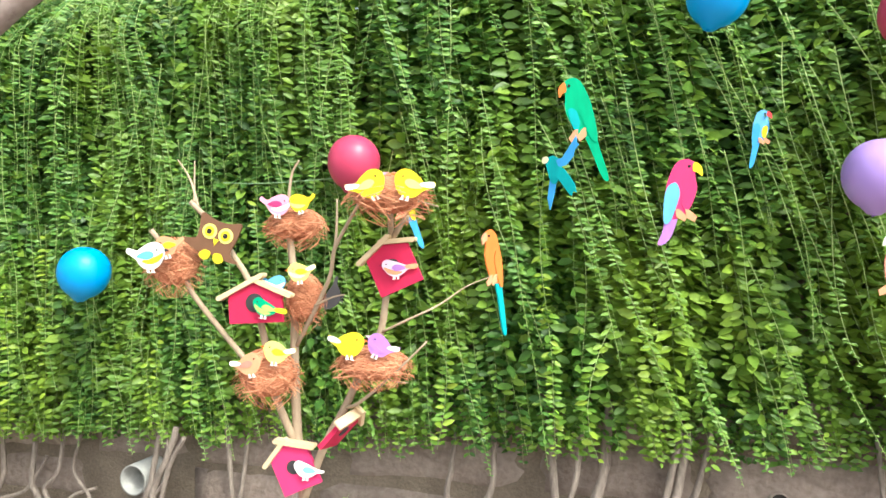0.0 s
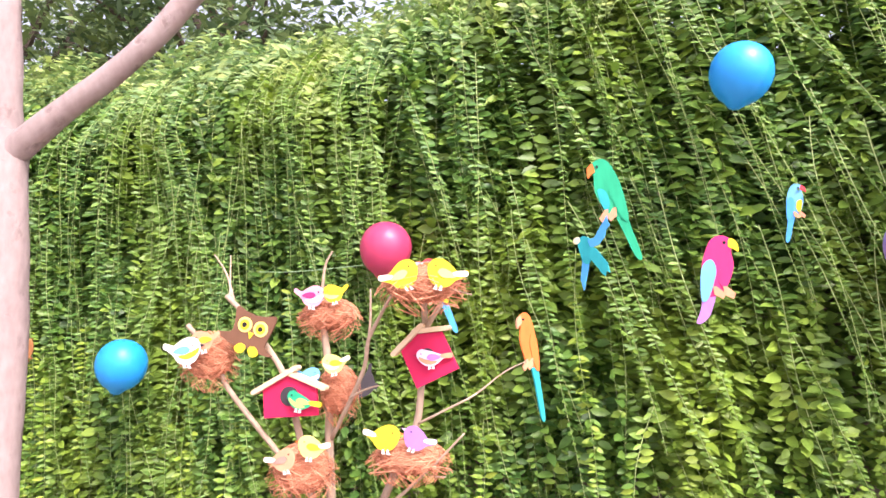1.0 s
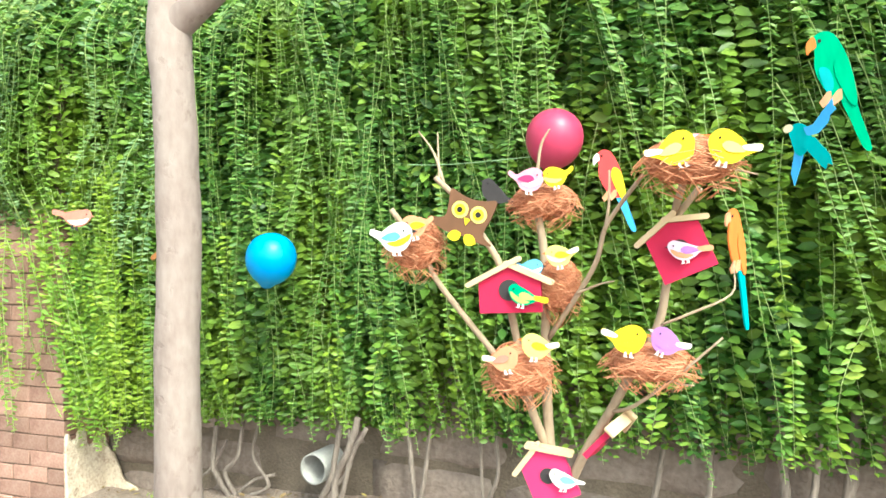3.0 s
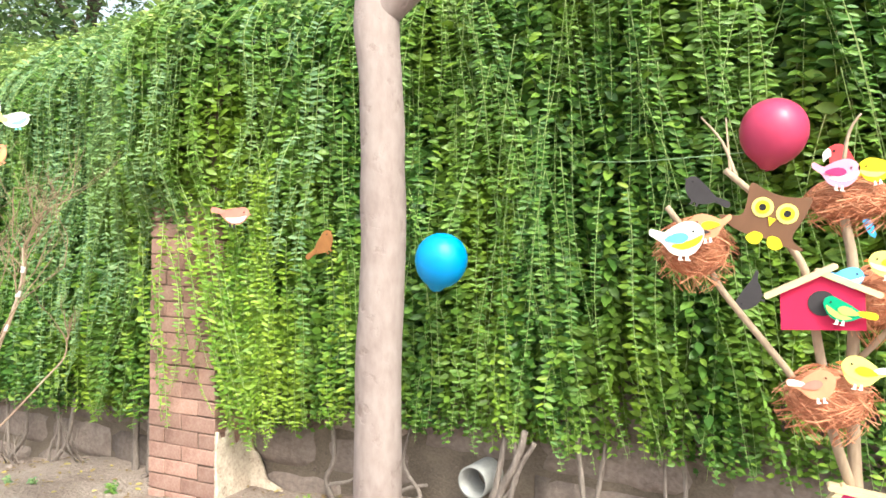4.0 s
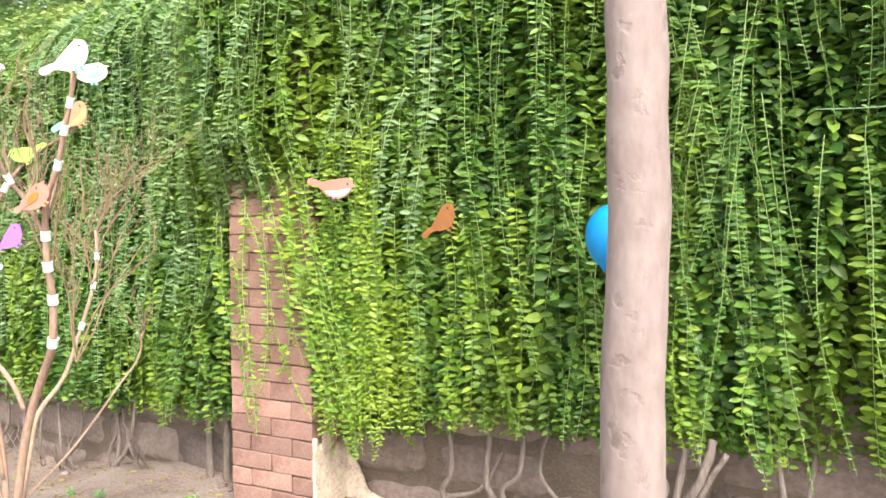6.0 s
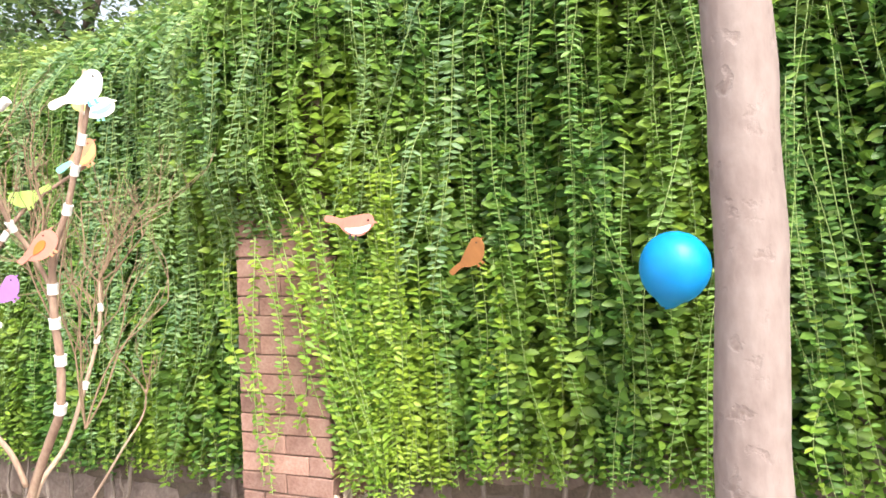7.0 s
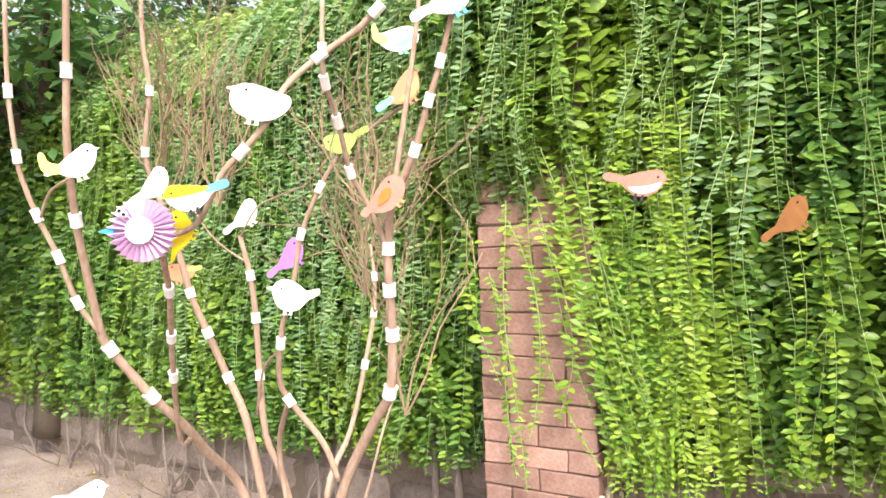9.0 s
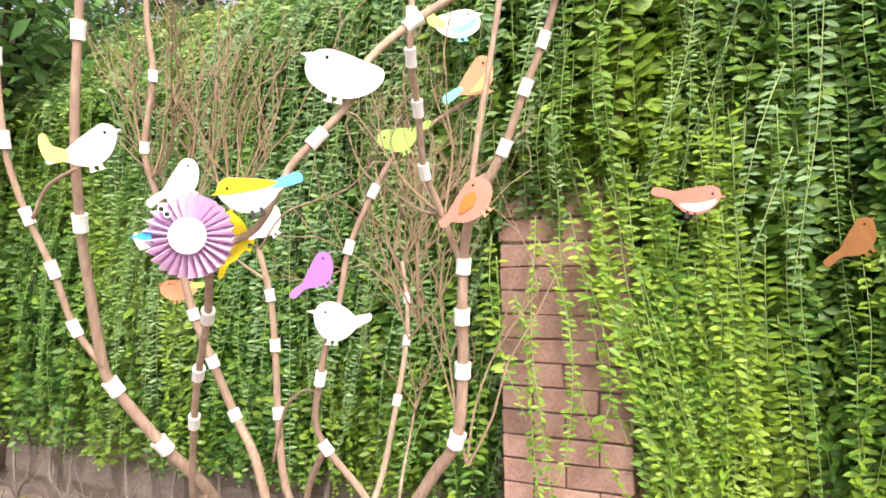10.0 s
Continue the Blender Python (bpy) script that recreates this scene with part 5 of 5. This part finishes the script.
# ---- at the foot of the wall ----
def climber(out, *stems):
    """Old creeper stems rising from one foot: each a radius and its way in x and z, standing out from the wall."""
    fx, fz = stems[0][1][-1]
    y = wall_y(fx) - out
    o = holder("climber_stem", pose(fx, y, fz), "old grey woody creeper stem rising from the soil into the leaves", "climber stem", "woody stems at the wall foot")
    for r, way in stems:
        pts = [Vector((x - fx, wall_y(x) - out - y + 0.02 * (k == 0), z - fz)) for k, (x, z) in enumerate(way)]
        pts.append(pts[-1] + Vector((0, 0.02, -0.08)))
        b = Buf().tube(pts, [r * (0.82 + 0.4 * k / (len(pts) - 1)) for k in range(len(pts))], 9, 6)
        b.v = [Vector(p) + Vector((noise.noise(Vector(p) * 21), noise.noise(Vector(p) * 21 + Vector((7, 0, 0))), 0)) * r * 0.35 for p in b.v]
        b.ob("stem", ROOT, o, "", True)


climber(0.09, (0.015, ((-2.14, 0.48), (-2.17, 0.224), (-2.14, 0.108), (-2.05, 0.0))), (0.012, ((-2.0, 0.48), (-2.02, 0.236), (-2.10, 0.142), (-2.03, 0.03))), (0.010, ((-1.80, 0.17), (-1.92, 0.13), (-2.03, 0.03))), (0.009, ((-1.90, 0.42), (-1.93, 0.25), (-1.83, 0.12), (-1.98, 0.03))))
climber(0.20, (0.018, ((-1.27, 0.54), (-1.31, 0.40), (-1.375, 0.27), (-1.39, 0.16), (-1.44, 0.07))), (0.015, ((-1.36, 0.50), (-1.38, 0.36), (-1.41, 0.24), (-1.475, 0.13), (-1.50, 0.05))), (0.012, ((-1.23, 0.50), (-1.30, 0.36), (-1.345, 0.20), (-1.42, 0.08))), (0.009, ((-1.33, 0.52), (-1.30, 0.34), (-1.40, 0.20), (-1.43, 0.08))))
climber(0.08, (0.012, ((-1.085, 0.55), (-1.051, 0.305), (-1.03, 0.13))), (0.011, ((-0.96, 0.55), (-0.995, 0.272), (-1.03, 0.12))))
climber(0.09, (0.014, ((0.13, 0.60), (0.123, 0.375), (0.03, 0.261), (-0.03, 0.20))), (0.013, ((-0.02, 0.60), (-0.045, 0.43), (-0.06, 0.33), (-0.03, 0.20))))
climber(0.10, (0.022, ((0.57, 0.75), (0.547, 0.471), (0.481, 0.314), (0.386, 0.24))), (0.017, ((0.345, 0.68), (0.365, 0.417), (0.386, 0.22))), (0.012, ((0.47, 0.66), (0.45, 0.48), (0.40, 0.25))))
climber(0.10, (0.017, ((0.86, 0.66), (0.80, 0.397), (0.754, 0.22))), (0.015, ((0.83, 0.66), (0.762, 0.382), (0.72, 0.22))), (0.013, ((0.93, 0.66), (0.88, 0.46), (0.835, 0.33), (0.82, 0.20))))
climber(0.09, (0.013, ((-2.36, 0.45), (-2.33, 0.207), (-2.376, 0.09), (-2.30, -0.04))), (0.009, ((-2.10, 0.30), (-2.2, 0.134), (-2.36, 0.07))))
climber(0.09, (0.014, ((-4.33, 0.32), (-4.396, -0.01), (-4.575, -0.20))), (0.012, ((-4.53, 0.28), (-4.475, 0.016), (-4.50, -0.14))), (0.010, ((-4.50, 0.06), (-4.56, -0.06), (-4.575, -0.18))))
climber(0.09, (0.022, ((-3.76, 0.34), (-3.751, 0.0), (-3.743, -0.20))), (0.019, ((-3.64, 0.30), (-3.63, 0.0), (-3.62, -0.20))))
for x0, size, spread in ((-5.0, 0.013, 0.12), (-5.25, 0.011, -0.10), (-5.75, 0.012, 0.12), (-6.35, 0.012, -0.12), (-6.9, 0.012, 0.10), (-7.4, 0.012, -0.10), (-0.72, 0.009, 0.04), (1.5, 0.012, 0.06)):
    foot, head = ground_z(x0, wall_y(x0) - 0.09), line_at(x0, BX, BZ) + 0.1
    climber(0.09, (size, ((x0 + spread, head), (x0 + spread * 1.5, head * 0.45 + foot * 0.55), (x0 + spread * 0.4, head * 0.15 + foot * 0.85), (x0, foot))), (size * 0.8, ((x0 - spread * 0.5, head), (x0 - spread * 0.3, (head + foot) / 2), (x0, foot))))


def root_tangle(x, seed):
    """Dry twigs and roots sprawling from the wall foot."""
    rnd = random.Random(seed)
    y = wall_y(x) - 0.14
    o = holder("dry_root", pose(x, y, ground_z(x, y) - 0.01), "tangle of dry grey-brown roots at the wall foot", "dry roots", "dry roots at the wall foot")
    for _ in range(5):
        b = Buf()
        spray(b, rnd, (rnd.gauss(0, 0.05), 0, 0), (rnd.gauss(0, 0.8), rnd.gauss(-0.3, 0.3), rnd.uniform(0.4, 1)), rnd.uniform(0.15, 0.30), 0.0045, 1)
        tagged(b.ob("root", ROOT, o), kind="stuff")


for i, x in enumerate((-4.15, -4.9, -5.2, -5.6, -6.0, -6.4, -6.9)):
    root_tangle(x, 70 + i)


def drain(x, z, r, length, yaw, label, mat=PVC, look_of="grey plastic tube"):
    y = wall_y(x)
    o = holder("drain_pipe", pose(x, y, z, 0, 0, yaw), label, "pipe")
    n, b = 32, Buf()
    prof = [(r, 0.1), (r, -length), (r * 0.88, -length), (r * 0.88, 0.08)]
    b.add([(q * math.cos(2 * math.pi * k / n), yy, q * math.sin(2 * math.pi * k / n)) for q, yy in prof for k in range(n)],
          [(i * n + k, i * n + (k + 1) % n, (i + 1) * n + (k + 1) % n, (i + 1) * n + k) for i in range(3) for k in range(n)])
    tube = b.ob("tube", mat, o, look_of, True)
    # Near-black disc across the bore, coloured to stand for the shade in it.
    b = Buf()
    b.add([(r * 0.9 * math.cos(2 * math.pi * k / n), 0.06 if length > 0.1 else 0.01 - length, r * 0.9 * math.sin(2 * math.pi * k / n)) for k in range(n)], [tuple(range(n))])
    b.ob("inside", DARK, tube, "near-black disc standing in for the shade inside the pipe")


drain(-1.50, 0.27, 0.070, 0.16, -8, "grey plastic drain pipe sticking out of the wall")
drain(1.173, 0.407, 0.037, 0.035, 0, "small dark drain hole in the wall", STONE, "rough mortar lip")


def conduit(pts, label):
    pts = [(x, y, ground_z(x, y) + 0.012 + h) for x, y, h in pts]
    tagged(Buf().tube(pts, 0.010, 8, 6).ob("plastic_conduit", PLASTER, smooth=True), label, "pipe")


conduit([(-1.79, 2.86, 0), (-1.65, 2.88, 0), (-1.54, 2.91, 0)], "short white plastic conduit lying on the soil")
conduit([(-0.77, 2.76, 0), (-0.61, 2.88, 0), (-0.53, 2.96, 0.01), (-0.45, 3.02, 0.05)], "bent white plastic conduit lying on the soil")
conduit([(-0.39, 3.04, 0.06), (-0.33, 3.0, 0.02), (-0.23, 2.88, 0), (-0.14, 2.78, 0)], "white plastic conduit lying on the soil")


def weed(x, y, size, count, seed, mat, label):
    """A small tuft: thin stems from one root, leaves along each."""
    rnd = random.Random(seed)
    o = holder("weed", pose(x, y, ground_z(x, y) - 0.005), label, "weed", "weeds in the soil")
    bunch = Creeper()
    for _ in range(count):
        a, h = rnd.uniform(0, 6.3), size * rnd.uniform(0.5, 1)
        tip = Vector((math.cos(a) * size * 0.5, math.sin(a) * size * 0.4, h))
        bunch.dress(rnd, [Vector((0, 0, 0)), tip * 0.4 + Vector((0, 0, h * 0.15)), tip * 0.75 + Vector((0, 0, h * 0.12)), tip], 0.016, 0.026, 0.5, stem=0.0014)
    bunch.make("foliage", mat, o)
    bunch.stems.ob("stalks", SHOOT, o)


weed(-0.50, 2.98, 0.14, 5, 1, FRESH, "yellow-green leafy weed sprig growing from the soil")
weed(-1.70, 3.05, 0.08, 6, 2, YOUNG, "small green weed tuft beside the drain pipe")
weed(-2.38, 3.20, 0.10, 5, 3, FRESH, "yellowish weed sprig in the soil near the pier")
weed(0.45, 2.78, 0.07, 6, 4, PALELEAF, "small grey-green weed tuft in the soil")
weed(-3.55, 3.10, 0.07, 6, 5, YOUNG, "small green weed tuft at the foot of the pier")
for k, (gx, gy) in enumerate(((-4.05, 3.02), (-4.25, 3.0))):
    weed(gx, gy, 0.05, 6, 10 + k, PALELEAF, "low grey-green weed patch on the dry soil")


def litter():
    rs = np.random.RandomState(6)
    n = 900
    x = rs.uniform(-7, 2, n)
    y = np.array([wall_y(a) for a in x]) - np.abs(rs.normal(0, 0.45, n)) - 0.03
    z = np.array([ground_z(a, b) for a, b in zip(x, y)]) + 0.006
    a = rs.uniform(0, 6.3, n)
    ln = rs.uniform(0.015, 0.045, n)
    o = leaves("fallen_leaves", np.stack([x, y, z], 1), np.stack([np.cos(a), np.sin(a), rs.uniform(0, 0.35, n)], 1), np.stack([rs.normal(0, 0.3, n), rs.normal(0, 0.3, n), np.ones(n)], 1), ln, ln * 0.5, LITTER)
    tagged(o, "dry yellow and brown leaves scattered on the soil", "fallen leaves", kind="stuff")


litter()


def pebble(x, y, r, seed):
    bm = bmesh.new()
    bmesh.ops.create_icosphere(bm, subdivisions=2, radius=r)
    for v in bm.verts:
        v.co *= 1 + 0.25 * noise.noise(v.co / r * 1.2 + Vector((seed, 0, 0)))
        v.co.z *= 0.6
    me = bpy.data.meshes.new("stone")
    bm.to_mesh(me)
    bm.free()
    me.materials.append(STONE)
    o = new("stone", me)
    o.location = (x, y, ground_z(x, y) + r * 0.3)
    tagged(o, "small rough grey-brown stone lying on the soil", "stone", "stones on the soil")


rnd = random.Random(2)
for i in range(46):
    px = rnd.uniform(-6, 1.6)
    pebble(px, wall_y(px) - rnd.uniform(0.08, 0.8), rnd.uniform(0.010, 0.035), i)


# ---- beyond the wall ----
def far_tree(x, y, h, r, seed, mat, size, count, low, label, group="trees behind the wall"):
    rs = np.random.RandomState(seed)
    rnd = random.Random(seed)
    o = holder("background_tree", pose(x, y, -0.1), label, "tree", group)
    Buf().tube([(0, 0, 0), (0.1, 0, h * 0.3), (0.0, 0.1, h * 0.6), (0.1, 0, h * 0.9)], [0.14, 0.11, 0.08, 0.03], 10, 4).ob("trunk", DARKBARK, o, "", True)
    tips = []
    for k in range(16):
        a, z = k * 2.4, h * rnd.uniform(low, 0.9)
        tip = Vector((r * rnd.uniform(0.5, 0.95) * math.cos(a), r * rnd.uniform(0.5, 0.95) * math.sin(a), z + rnd.uniform(0, 0.8)))
        Buf().tube([Vector((0.05, 0, z * 0.75)), tip * 0.5 + Vector((0, 0, z * 0.45)), tip], [0.05, 0.035, 0.012], 6, 3).ob("limb", DARKBARK, o)
        tips += [tip, tip * 0.7 + Vector((0, 0, z * 0.28))]
    c = np.array([tips[i] for i in rs.randint(0, len(tips), count)]) + rs.normal(0, r * 0.17, (count, 3))
    ang = rs.uniform(0, 6.3, count)
    ln = rs.uniform(0.6, 1.2, count) * size
    leaves("crown", c, np.stack([np.cos(ang), np.sin(ang), rs.uniform(-0.9, 0.3, count)], 1), np.stack([rs.normal(0, 0.5, count), rs.normal(-0.3, 0.5, count), np.ones(count)], 1), ln, ln * 0.45, mat, o, True, "ragged leafy crown")


for i, (x, y, h, r) in enumerate(((-3.2, 6.6, 6.2, 1.9), (-6.0, 6.8, 6.5, 2.2), (-9.0, 7.2, 6.5, 2.4), (-12.5, 7.5, 6.5, 2.6), (0.9, 6.6, 6.5, 2.0), (4.6, 6.8, 6.2, 2.2), (-1.0, 10.5, 5.5, 2.2), (-15.5, 8.5, 7, 2.8), (-7.6, 9.5, 7.5, 2.8), (-4.5, 10, 7, 2.6))):
    far_tree(x, y, h, r, 30 + i, FARLEAF, 0.15, 9000, 0.28, "dark green leafy tree behind the garden wall")
far_tree(-7.3, 3.75, 3.3, 0.95, 61, BROADLEAF, 0.17, 1500, 0.58, "broad-leaved shrub leaning over the wall")
# Trunk out of view; added so that its crown shades the curtain's left end.
far_tree(-7.1, 2.65, 3.9, 1.3, 62, BROADLEAF, 0.17, 1700, 0.56, "added broad-leaved tree, trunk unseen, shading the bed beside the wall", "")

# ---- single stones and bricks ----
rnd = random.Random(9)
blocks = [stone_mesh(w, h, 0.06, s) for s, (w, h) in enumerate(((0.58, 0.22), (0.72, 0.22), (0.46, 0.22), (0.86, 0.22)))]
widths = (0.58, 0.72, 0.46, 0.86)
for course in range(-1, 4):
    x = -8.5 + 0.27 * course
    while x < 2.6:
        k = rnd.randrange(4)
        xm = x + widths[k] / 2
        z = -0.02 + course * 0.232 + 0.02 * math.sin(xm)
        if not (PIER[0] - 0.1 < xm < PIER[1] + 0.1) and abs(xm + 1.5) + abs(z - 0.3) * 1.5 > 0.22:
            o = new("stone_block", blocks[k])
            o.parent = north
            o.matrix_world = pose(xm, wall_y(xm) - 0.018 + rnd.uniform(-0.006, 0.008), z, 0, rnd.uniform(-1, 1), math.degrees(math.atan2(wall_y(xm + 0.1) - wall_y(xm - 0.1), 0.2)))
        x += widths[k] + 0.012
build_pier()
